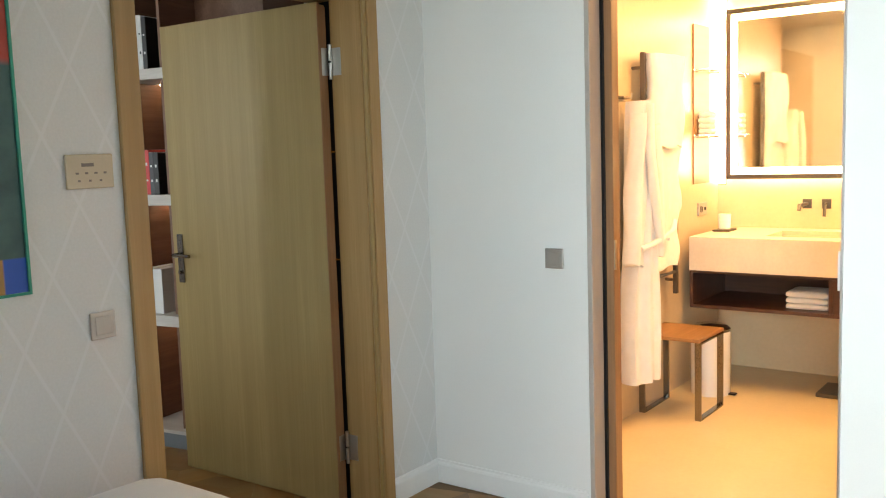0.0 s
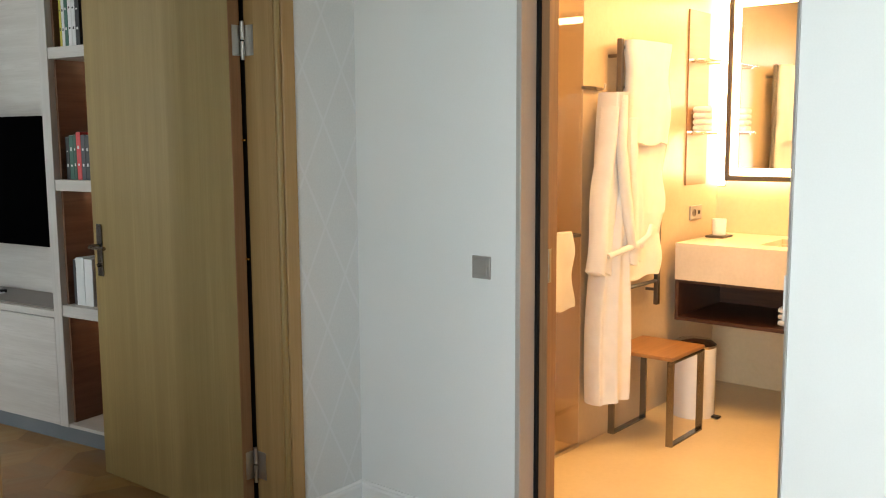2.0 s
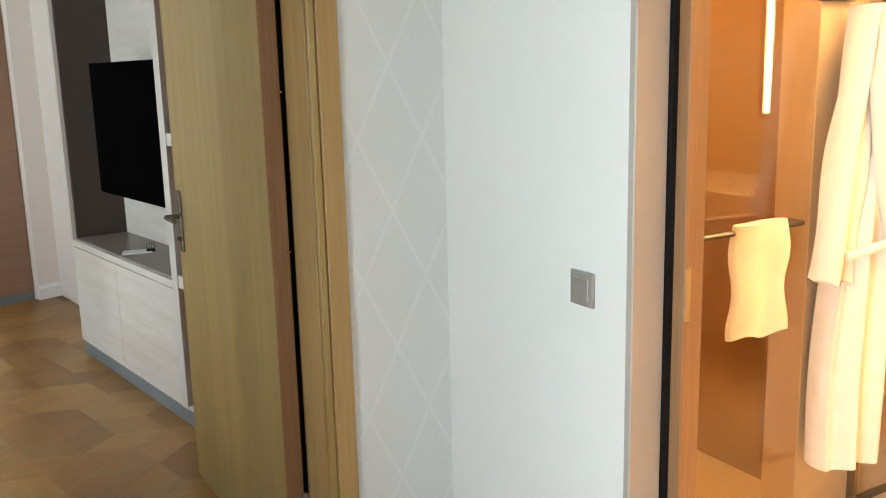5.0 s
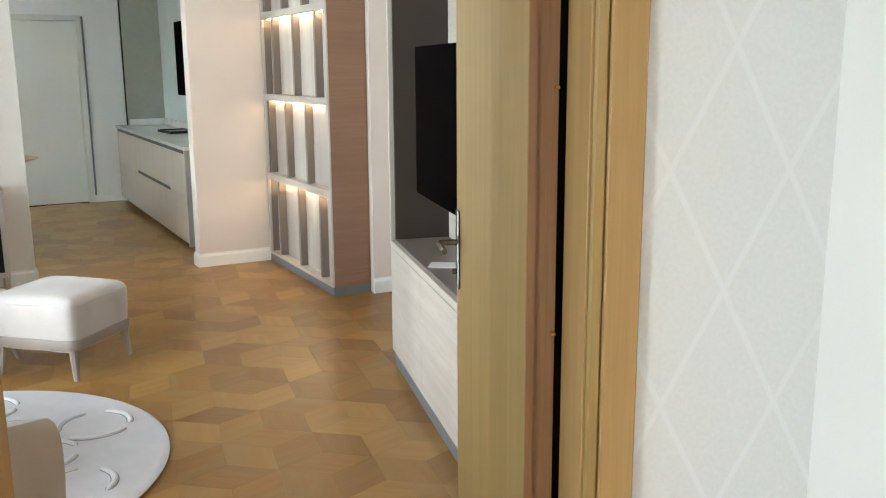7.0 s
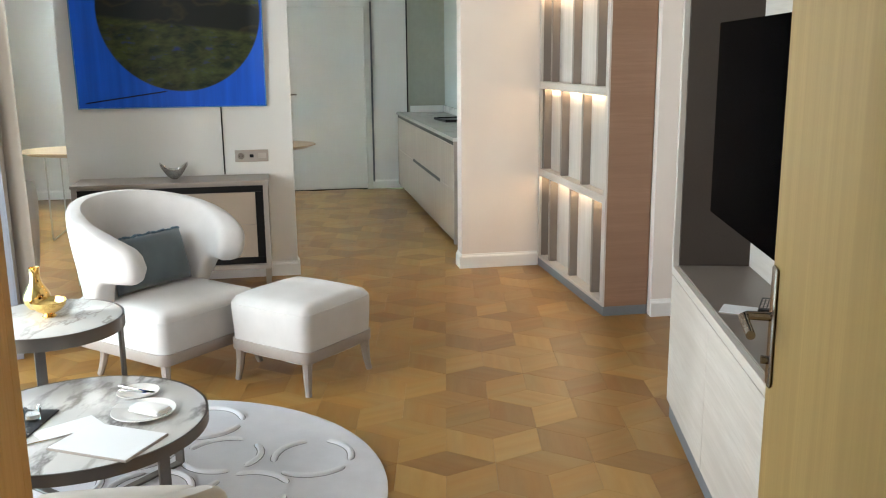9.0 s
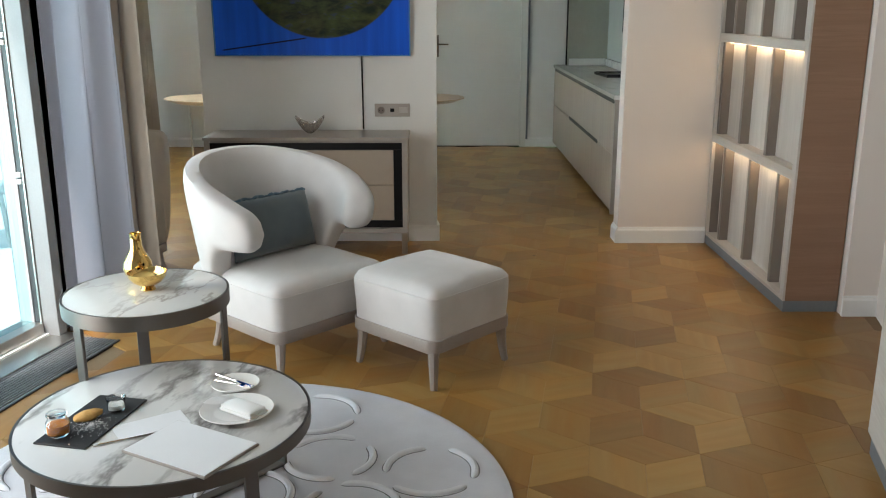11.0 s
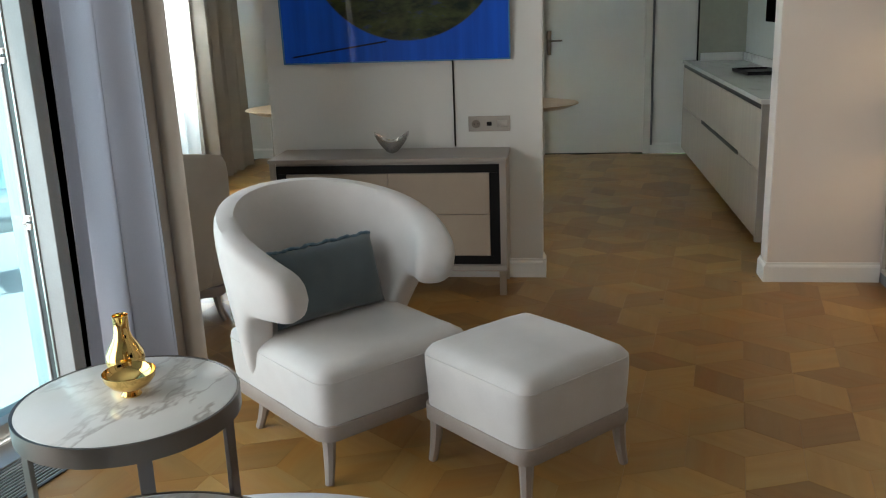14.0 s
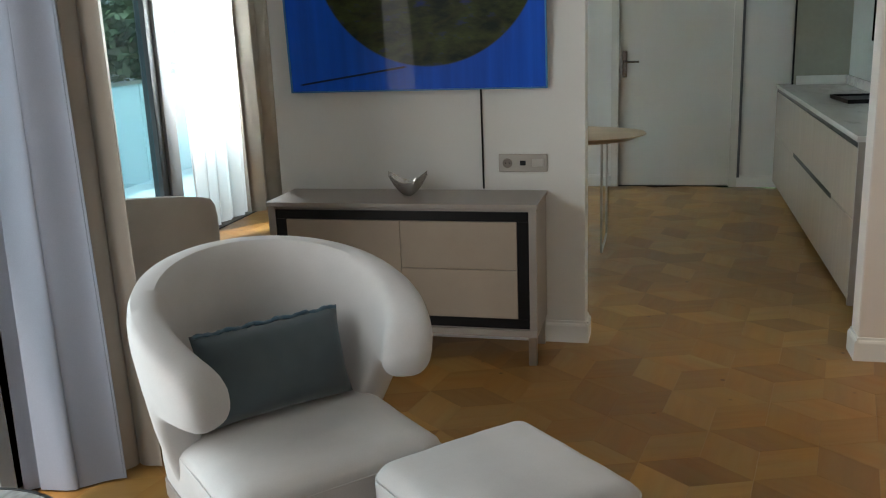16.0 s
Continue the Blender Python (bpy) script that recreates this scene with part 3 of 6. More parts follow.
def cushion(m):
    """A small oblong silk cushion with a gathered ribbon along its top."""
    ob = thing("cushion", m, "teal silk cushion with ruffled blue edge leaning in the armchair", "cushion")
    bm = bmesh.new()
    nx, ny = 27, 17
    w, h, t = 0.232, 0.135, 0.062
    sides = []
    for s in (1, -1):
        vs = {}
        for i in range(nx):
            for j in range(ny):
                u, v = -1 + 2 * i / (nx - 1), -1 + 2 * j / (ny - 1)
                puff = ((1 - u ** 4) * (1 - v ** 4)) ** 0.55
                pin = 1 - 0.05 * (1 - v * v) * abs(u) ** 6
                wr = 0.004 * noise.noise(Vector((u * 3, v * 3, s * 2)))
                vs[i, j] = bm.verts.new((u * w * pin, s * (t * puff + wr * puff), v * h * (1 - 0.04 * (1 - u * u) * abs(v) ** 6)))
        sides.append(vs)
        for i in range(nx - 1):
            for j in range(ny - 1):
                q = (vs[i, j], vs[i + 1, j], vs[i + 1, j + 1], vs[i, j + 1])
                bm.faces.new(q if s < 0 else q[::-1])
    bmesh.ops.remove_doubles(bm, verts=bm.verts[:], dist=0.0015)
    part("cover", bm, TEAL, ob, "", True)
    rng = random.Random(4)
    pts, rs = [], []
    for i in range(60):
        u = -1 + 2 * i / 59
        pts.append((u * w * 0.97, 0.003 * math.sin(i * 1.1) - 0.010, h * 0.965 + 0.003 * math.sin(i * 0.6) + rng.uniform(-0.0012, 0.0012)))
        rs.append(0.0055 + 0.0025 * math.sin(i * 0.8) ** 2)
    part("ruffle", tube(pts, rs, 8), TEAL_B, ob, "gathered blue ribbon edge", True)


cushion(CHAIR @ pose(-0.27, 0.745, 0.545, -16, 0, 1))


def ottoman(m):
    ob = thing("ottoman", m, "square cream velvet ottoman on greige sabre legs", "ottoman")
    blk = part("cushion_block", soft(-0.250, 0.250, -0.250, 0.255, 0.135, 0.424, 0.055, 0.026, 22, 0.05, 0.008, 0.004), CREAM, ob, "cream velvet block", True)
    part("piping", welt(-0.2475, 0.2475, -0.2475, 0.2525, 0.390, 0.055, 0.0022), CREAM, blk, "", True)
    part("base", prism(rounded_plan(-0.250, 0.250, -0.250, 0.255, 0.055), 0.162, 0.215, 0.003), LEG, ob, "greige painted base rail", True)
    for sx in (-1, 1):
        for sy in (-1, 1):
            part("leg", sabre_leg(sx * 0.212, sy * 0.212, 0.185, sx * 0.014, sy * 0.014, 0.026, 0.015), LEG, ob, "", True)


ottoman(CHAIR @ pose(0.012, 0.0, 0))


# ---- rug ----
def arc(cx, cy, r, a0, a1, z, w, n=16, flat=0.95):
    pts, rs = [], []
    for k in range(n + 1):
        u = k / n
        a = radians(a0 + (a1 - a0) * u)
        pts.append((cx + r * math.cos(a), cy + r * math.sin(a), z))
        rs.append(max(0.002, w * (1 - abs(2 * u - 1) ** 14)))
    bm = tube(pts, rs, 8)
    for v in bm.verts:
        v.co.z = z + (v.co.z - z) * flat
    return bm


RM = pose(1.02, 4.205, 0)
rug = thing("rug", RM, "round lilac-grey wool rug with raised petal arcs on parquet", "rug")
part("rug_base", lathe([(0, 0.001), (0.905, 0.001), (0.918, 0.006), (0.92, 0.012), (0.912, 0.0165), (0.89, 0.018), (0, 0.018)], 96), RUG, rug, "", True)
rng = random.Random(11)
for i in range(-4, 5):
    for j in range(-4, 5):
        cx, cy = 0.35 * i + 0.175 * (j % 2) + 0.06, 0.30 * j + 0.05
        if math.hypot(cx, cy) > 0.72:
            continue
        for n in range(3):
            a0 = 120 * n + rng.uniform(-12, 12) + 37 * i + 71 * j
            ra, a1 = 0.150 + rng.uniform(-0.008, 0.008), a0 + rng.uniform(84, 102)
            band = part("raised_arc", arc(cx, cy, ra, a0, a1, 0.0185, 0.0125, 20, 0.95), RUG_L, rug, "", True)
            # flat dark band under each arc, drawing its shadow edges
            part("arc_shade", arc(cx, cy, ra, a0 - 1, a1 + 1, 0.0178, 0.0175, 20, 0.06), RUG_SHADE, band, "", True)


# ---- round marble tables ----
def round_table(name, m, radius, height, label, legs, cat, apron=0.045, stone=None):
    ob = thing(name, m, label, cat)
    t = 0.014
    part("tabletop", lathe([(0, height - t), (radius - 0.008, height - t), (radius - 0.008, height - 0.002), (radius - 0.012, height), (0, height)], 96), stone or MARBLE, ob, "white marble top with dark grey veins", True)
    part("apron", lathe([(radius - 0.016, height - apron), (radius, height - apron), (radius, height - 0.001), (radius - 0.0075, height - 0.001), (radius - 0.0075, height - t - 0.001), (radius - 0.016, height - t - 0.001), (radius - 0.016, height - apron)], 96), BRONZE, ob, "grey bronze rim", True)
    for a in legs:
        lg = part("leg", joined(box(-0.006, 0.006, -0.021, 0.021, 0.0, height - apron + 0.004, 0.002)), BRONZE, ob)
        lg.matrix_basis = pose((radius - 0.012) * math.cos(radians(a)), (radius - 0.012) * math.sin(radians(a)), 0, 0, 0, a)
    return ob


TZ = 0.35
coffee = round_table("coffee_table", pose(0.925, 4.11, 0.018), 0.42, TZ - 0.018, "low round marble coffee table with bronze rim on the rug", (62, 152, 242, 332), "coffee table", 0.04)
for a in (62, 152):
    bar = part("stretcher", box(-0.405, 0.405, -0.017, 0.017, 0.002, 0.012, 0.002), BRONZE, coffee)
    bar.matrix_basis = pose(0, 0, 0, 0, 0, a)
round_table("side_table", pose(0.632, 4.512, 0), 0.272, 0.58, "round marble side table with a grey bronze rim and flat legs", (10, 129, 248), "side table", 0.05, MARBLE_S)

# gold vase and bowl
vp = [(0, 0), (0.028, 0), (0.04, 0.006), (0.055, 0.03), (0.060, 0.052), (0.056, 0.078), (0.042, 0.105), (0.029, 0.128), (0.0235, 0.15), (0.0235, 0.195), (0.0255, 0.201), (0.0235, 0.202), (0.0215, 0.195), (0.0215, 0.15), (0.0, 0.13)]
solid("vase", lathe([(x * 0.84, z * 0.82) for x, z in vp], 40), GOLD, pose(0.533, 4.626, 0.58), "polished gold bottle vase on the marble side table", "vase", "", True)
bp = [(0, 0), (0.027, 0), (0.029, 0.004), (0.022, 0.012), (0.03, 0.018), (0.055, 0.032), (0.071, 0.052), (0.074, 0.068), (0.0725, 0.0685), (0.069, 0.053), (0.05, 0.034), (0.0, 0.026)]
solid("bowl", lathe([(x * 0.88, z * 0.92) for x, z in bp], 40), GOLD, pose(0.632, 4.525, 0.58), "small polished gold footed bowl on the marble side table", "bowl", "", True)

# on the coffee table
CLEAR = glass("clear_glass", (0.97, 0.98, 0.97))
SLATE = surface("black_slate", (0.012, 0.013, 0.015), (0.022, 0.024, 0.027), 0.6, coarse=20, fine=180, bump=0.3, depth=0.002)
JAM = surface("apricot_jam", (0.72, 0.21, 0.03), (0.82, 0.30, 0.05), 0.15, coarse=40, fine=150, bump=0.3)
CAKE = surface("golden_pastry", (0.48, 0.26, 0.07), (0.62, 0.38, 0.13), 0.8, coarse=60, fine=300, bump=0.6, depth=0.003)
SUGAR = surface("icing_sugar", (0.72, 0.72, 0.72), (0.82, 0.82, 0.82), 0.9, coarse=40, fine=400, bump=0.4)
PAPERW = surface("white_paper", (0.76, 0.77, 0.79), (0.80, 0.81, 0.83), 0.7, coarse=5, fine=200, bump=0.03)
solid("slate_board", box(-0.08, 0.08, -0.16, 0.16, 0, 0.006, 0.0015), SLATE, pose(0.75, 4.01, TZ, 0, 0, 2), "black slate serving board on the coffee table", "board")


def jar(m, fill):
    ob = thing("jar", m, "small rounded glass jar with apricot jam on the slate" if fill else "small empty glass pot standing on the slate", "jar", "glass jars on the slate")
    if fill:
        part("glass", lathe([(0, 0), (0.024, 0), (0.031, 0.008), (0.034, 0.022), (0.031, 0.04), (0.025, 0.05), (0.025, 0.058), (0.0235, 0.058), (0.0235, 0.05), (0.029, 0.04), (0.032, 0.022), (0.029, 0.009), (0, 0.003)], 28), CLEAR, ob, "", True)
        part("jam", lathe([(0, 0.0035), (0.0285, 0.0095), (0.0312, 0.021), (0.0295, 0.034), (0, 0.035)], 24), JAM, ob, "orange apricot jam", True)
        part("lid", lathe([(0, 0.0595), (0.027, 0.0595), (0.0285, 0.062), (0.027, 0.066), (0.012, 0.069), (0, 0.069)], 28), CLEAR, ob, "glass lid", True)
    else:
        part("glass", lathe([(0, 0), (0.023, 0), (0.0255, 0.004), (0.027, 0.036), (0.029, 0.04), (0.0275, 0.0405), (0.0245, 0.036), (0.0225, 0.006), (0, 0.005)], 28), CLEAR, ob, "", True)
        part("cream", lathe([(0, 0.0055), (0.0215, 0.0065), (0.0228, 0.02), (0, 0.021)], 20), SUGAR, ob, "white cream", True)


jar(pose(0.715, 3.905, TZ + 0.006), True)
jar(pose(0.778, 4.085, TZ + 0.006), False)
cake = bmesh.new()
bmesh.ops.create_uvsphere(cake, u_segments=24, v_segments=14, radius=1)
for v in cake.verts:
    k = 1 + 0.16 * noise.noise(v.co * 2.2)
    v.co = Vector((v.co.x * 0.040 * k, v.co.y * 0.021 * k, max(0.0, 0.012 + v.co.z * 0.016 * k + 0.006 * v.co.x)))
solid("pastry", cake, CAKE, pose(0.735, 4.01, TZ + 0.006, 0, 0, 35), "golden pastry on the sugared slate", "pastry", "", True)
rng = random.Random(3)
bits = []
for k in range(420):
    a, d = rng.uniform(0, 6.28), abs(rng.gauss(0, 0.035))
    s = rng.uniform(0.0004, 0.0013)
    x, y = 0.01 + d * math.cos(a), -0.02 + 1.2 * d * math.sin(a)
    bits.append(box(x - s, x + s, y - s, y + s, 0, s * 0.8))
ob = solid("icing_sugar", joined(*bits), SUGAR, pose(0.755, 4.00, TZ + 0.0062), "white icing sugar dusted over the slate", "sugar")
tagged(ob, kind="stuff")


def plate(m, r, label):
    return solid("plate", lathe([(0, 0.001), (r * 0.6, 0.001), (r * 0.62, 0.003), (r * 0.95, 0.012), (r, 0.014), (r * 0.985, 0.0155), (r * 0.66, 0.0065), (r * 0.6, 0.0045), (0, 0.0045)], 48), PORCELAIN, m, label, "plate", "plates on the coffee table", True)


plate(pose(1.125, 4.165, TZ), 0.108, "white porcelain plate with a folded napkin on the coffee table")
plate(pose(1.035, 4.335, TZ), 0.075, "small white porcelain plate with crossed cutlery")
nap = thing("napkin", pose(1.135, 4.155, TZ, 0, 0, -20), "folded white linen napkin on the plate", "napkin")
part("fold", soft(-0.045, 0.085, -0.036, 0.036, 0.0158, 0.0265, 0.005, 0.004, 10, 0.0, 0.01, 0.003), LINEN, nap, "", True)
part("fold", soft(-0.04, 0.082, -0.034, 0.030, 0.027, 0.036, 0.004, 0.005, 10, 0.0, 0.01, 0.003), LINEN, nap, "", True)
tail = bmesh.new()
rows = []
for k in range(9):
    u = k / 8
    half = 0.014 + 0.036 * u
    row = []
    for q in range(7):
        v = -1 + q / 3
        z = 0.028 - 0.006 * u + 0.008 * math.sin(2.2 * v + 2.5 * u) * (0.3 + 0.7 * u) + 0.008 * (1 - u)
        row.append(tail.verts.new((-0.02 - 0.085 * u, 0.008 + half * v, max(0.0165, z))))
    rows.append(row)
for a, b in zip(rows, rows[1:]):
    for q in range(6):
        tail.faces.new((a[q], a[q + 1], b[q + 1], b[q]))
bmesh.ops.solidify(tail, geom=tail.faces[:], thickness=0.0016)
bmesh.ops.recalc_face_normals(tail, faces=tail.faces[:])
part("loose_corner", tail, LINEN, nap, "gathered loose corner", True)


def cutlery(m, label, fork):
    ob = thing("fork" if fork else "knife", m, label, "fork" if fork else "knife")
    part("handle", tube([(-0.075, 0, 0.002), (-0.03, 0, 0.0025), (0.015, 0, 0.002)], [0.0042, 0.0034, 0.0026], 8), CHROME, ob, "", True)
    if fork:
        part("head", box(0.014, 0.032, -0.009, 0.009, 0.0005, 0.0025, 0.0008), CHROME, ob)
        for k in range(4):
            part("tine", box(0.0315, 0.062, -0.0085 + k * 0.0052, -0.0065 + k * 0.0052, 0.0008, 0.0024), CHROME, ob)
    else:
        part("blade", prism([(0.014, -0.004), (0.085, -0.006), (0.092, 0.001), (0.084, 0.006), (0.014, 0.004)], 0.0008, 0.0022), CHROME, ob)


cutlery(pose(1.02, 4.345, TZ + 0.0155, 0, 0, -20), "polished steel knife resting across the small plate", False)
cutlery(pose(1.045, 4.318, TZ + 0.0155, 0, 0, -8), "polished steel fork resting across the small plate", True)
solid("paper_sheet", box(-0.05, 0.05, -0.10, 0.10, 0.0, 0.0018), PAPERW, pose(0.925, 4.03, TZ, 0, 0, -42), "white folded paper napkin beside the slate", "paper")
cutlery(pose(0.90, 3.925, TZ + 0.0018, 0, 0, 40), "dark steel table knife on the paper napkin", False)
fold = thing("menu_folder", pose(1.107, 3.928, TZ, 0, 0, -14.8), "white menu folder with grey edges on the coffee table", "folder")
part("cover", box(-0.148, 0.148, -0.105, 0.105, 0.0, 0.0075, 0.001), TAUPE_L, fold, "grey cover edge")
part("page", box(-0.144, 0.144, -0.101, 0.101, 0.0076, 0.0092), PAPERW, fold, "plain white sheet")

# ---- media unit on the TV wall ----
mu = thing("media_unit", pose(3.04, 0, 0), "built-in pale oak media unit with a dark niche and lit bookshelf", "media unit")
part("plinth", box(0.012, 0.32, 2.62, 5.065, 0.0, 0.078), PLINTH, mu, "blue-grey recessed plinth")
for y0, y1 in ((3.652, 4.385), (4.389, 5.075)):
    part("cabinet_door", box(0.0, 0.02, y0, y1, 0.08, 0.628, 0.0015), PALE, mu, "pale oak cabinet door")
part("cabinet_body", box(0.0215, 0.32, 3.65, 5.075, 0.08, 0.632), PALE, mu)
part("worktop", box(-0.002, 0.325, 3.645, 5.079, 0.6335, 0.668, 0.0015), PALE, mu, "pale edged counter")
part("niche_floor", box(0.018, 0.325, 3.65, 5.05, 0.6685, 0.676), TAUPE, mu, "dark taupe niche floor")
part("side_panel", box(-0.002, 0.325, 5.052, 5.082, 0.6685, H - 0.003, 0.001), PALE_V, mu, "pale edge panel")
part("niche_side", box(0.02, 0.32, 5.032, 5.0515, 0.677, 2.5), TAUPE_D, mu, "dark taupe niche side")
part("niche_back", box(0.30, 0.325, 3.65, 5.0315, 0.677, H - 0.003), PALE, mu, "pale back panel behind the television")
part("post", box(-0.004, 0.325, 3.582, 3.6445, 0.08, H - 0.003, 0.001), PALE_V, mu, "pale upright")
for z0, z1 in ((0.08, 0.098), (0.646, 0.702), (1.267, 1.32), (1.895, 1.948), (2.45, 2.50)):
    part("shelf", box(0.0, 0.30, 2.65, 3.5815, z0, z1, 0.001), PALE, mu, "pale shelf")
part("shelf_back", box(0.3005, 0.32, 2.65, 3.5815, 0.08, 2.5), WALNUT, mu, "walnut back panel")
part("shelf_side", box(0.0, 0.32, 2.62, 2.6495, 0.08, H - 0.003), WALNUT, mu)
for z0, z1 in ((0.099, 0.645), (0.703, 1.266), (1.321, 1.894), (1.949, 2.449)):
    part("divider", box(0.045, 0.30, 3.30, 3.318, z0, z1), WALNUT, mu, "walnut divider")
    part("side_lining", box(0.03, 0.30, 3.568, 3.5812, z0, z1), WALNUT, mu)
for z in (0.643, 1.264, 1.892):
    part("led_strip", box(0.27, 0.285, 2.70, 3.55, z - 0.004, z - 0.0005), LED, mu, "warm LED strip")

tv = thing("television", pose(3.07, 4.11, 1.305, 0, 0, 0), "large black flat television mounted in the niche", "television")
part("screen", box(0.0, 0.012, -0.455, 0.47, -0.325, 0.325, 0.002), SCREEN, tv, "black glossy screen")
part("casing", box(0.0125, 0.05, -0.445, 0.46, -0.315, 0.315, 0.006), BLACK, tv)
part("wall_mount", box(0.051, 0.229, -0.12, 0.12, -0.12, 0.12, 0.004), BLACK, tv)

COVERS = [(0.60, 0.52, 0.06), (0.72, 0.72, 0.70), (0.03, 0.12, 0.08), (0.75, 0.74, 0.72), (0.70, 0.69, 0.67), (0.015, 0.018, 0.02), (0.02, 0.10, 0.065), (0.025, 0.085, 0.055), (0.62, 0.045, 0.045), (0.05, 0.05, 0.055)]
INKS = [surface("book_cover", tuple(c * 0.9 for c in col), col, 0.45, coarse=12, fine=200, bump=0.05) for col in COVERS]


def book(y, w, z, h, d, ink, tilt=0.0, marks=True):
    ob = thing("book", pose(3.085, y, z, tilt, 0, 0), ("tall upright book with a %s spine on the lit shelf" % {0: "yellow", 1: "white", 2: "dark green", 3: "white", 4: "pale", 5: "black", 6: "green", 7: "green", 8: "red", 9: "dark grey"}[ink]), "book", "books on the lit shelf")
    part("cover", box(0, d, -w / 2, w / 2, 0, h, 0.0015), INKS[ink], ob)
    part("pages", box(0.004, d + 0.0015, -w / 2 + 0.003, w / 2 - 0.003, 0.004, h + 0.0008), PAPERW, ob, "white page block")
    if marks:
        rr = random.Random(int(y * 1000))
        for k in range(2):
            zz = h * (0.3 + 0.35 * k)
            part("spine_mark", box(-0.0012, 0.0002, -w * 0.18, w * 0.18, zz, zz + rr.uniform(0.006, 0.02)), INKS[1 if ink not in (0, 1, 3, 4) else 5], ob, "plain spine lettering bar")


y = 3.545
for w, ink, h in ((0.016, 0, 0.262), (0.020, 1, 0.258), (0.024, 2, 0.268), (0.026, 3, 0.275), (0.024, 4, 0.272), (0.03, 5, 0.262)):
    book(y - w / 2, w, 1.948, h, 0.19, ink)
    y -= w + 0.0015
y = 3.55
for w, ink, h in ((0.026, 5, 0.205), (0.03, 6, 0.212), (0.02, 7, 0.215), (0.032, 8, 0.228), (0.03, 9, 0.215), (0.03, 5, 0.212)):
    book(y - w / 2, w, 1.32, h, 0.17, ink)
    y -= w + 0.0015
y = 3.545
for w, ink, h in ((0.018, 9, 0.225), (0.062, 1, 0.235), (0.06, 3, 0.232)):
    book(y - w / 2, w, 0.702, h, 0.2, ink, 0, False)
    y -= w + 0.002

np_ = thing("notepad", pose(3.15, 4.36, 0.676, 0, 0, -22), "open white notepad lying on the niche floor", "notepad")
part("cover", box(-0.075, 0.075, -0.052, 0.052, 0, 0.003), TAUPE_L, np_)
part("page", box(-0.073, 0.073, -0.05, 0.05, 0.0032, 0.006), PAPERW, np_, "white page")
rc = thing("remote_control", pose(3.235, 4.40, 0.676, 0, 0, 70), "black television remote control beside the notepad", "remote")
part("body", box(-0.085, 0.085, -0.022, 0.022, 0, 0.018, 0.005, 2), BLACK, rc)
for i in range(6):
    for j in range(3):
        part("button", box(-0.06 + i * 0.02, -0.049 + i * 0.02, -0.015 + j * 0.0115, -0.0075 + j * 0.0115, 0.0181, 0.0198), TAUPE_L, rc)

# ---- lit wall shelf beside the pier (local frame KM) ----
ws = thing("wall_shelf", KM @ pose(0.59, 0, 0), "lit wall shelf with pale frame, dark dividers and walnut side", "shelf")
part("plinth", box(0.006, 0.28, -1.39, -0.004, 0, 0.058), PLINTH, ws, "grey plinth")
part("side", box(0.012, 0.28, -1.392, -1.374, 0.0585, H - 0.003), WALNUT_L, ws, "walnut side panel")
part("back", box(0.075, 0.28, -1.3735, -0.004, 0.0585, H - 0.003), PALE_V, ws, "pale back panel")
part("edge", box(0.0, 0.0115, -1.394, -1.345, 0.0585, H - 0.003, 0.001), PALE_V, ws, "pale front edge")
part("edge", box(0.0, 0.02, -0.034, -0.004, 0.0585, H - 0.003, 0.001), PALE_V, ws, "pale front edge")
part("end", box(0.0205, 0.0745, -0.03, -0.004, 0.0585, H - 0.003), TAUPE, ws)
for z0, z1 in ((0.0585, 0.078), (0.672, 0.722), (1.292, 1.342), (1.912, 1.962), (2.53, 2.58)):
    part("shelf", box(0.0005, 0.0745, -1.3445, -0.0345, z0, z1, 0.001), PALE, ws, "pale shelf edge")
for z0, z1, rows_ in ((0.079, 0.671, (-0.228, -0.68, -1.12)), (0.723, 1.291, (-0.055, -0.46, -0.893)), (1.343, 1.911, (-0.22, -0.68, -1.127)), (1.963, 2.529, (-0.055, -0.46, -0.893))):
    for yy in rows_:
        part("fin", box(0.022, 0.0745, yy - 0.017, yy + 0.017, z0, z1), TAUPE, ws, "dark taupe upright fin")
    part("led_strip", box(0.045, 0.058, -1.34, -0.05, z1 - 0.005, z1 - 0.0005), LED, ws, "warm LED strip")

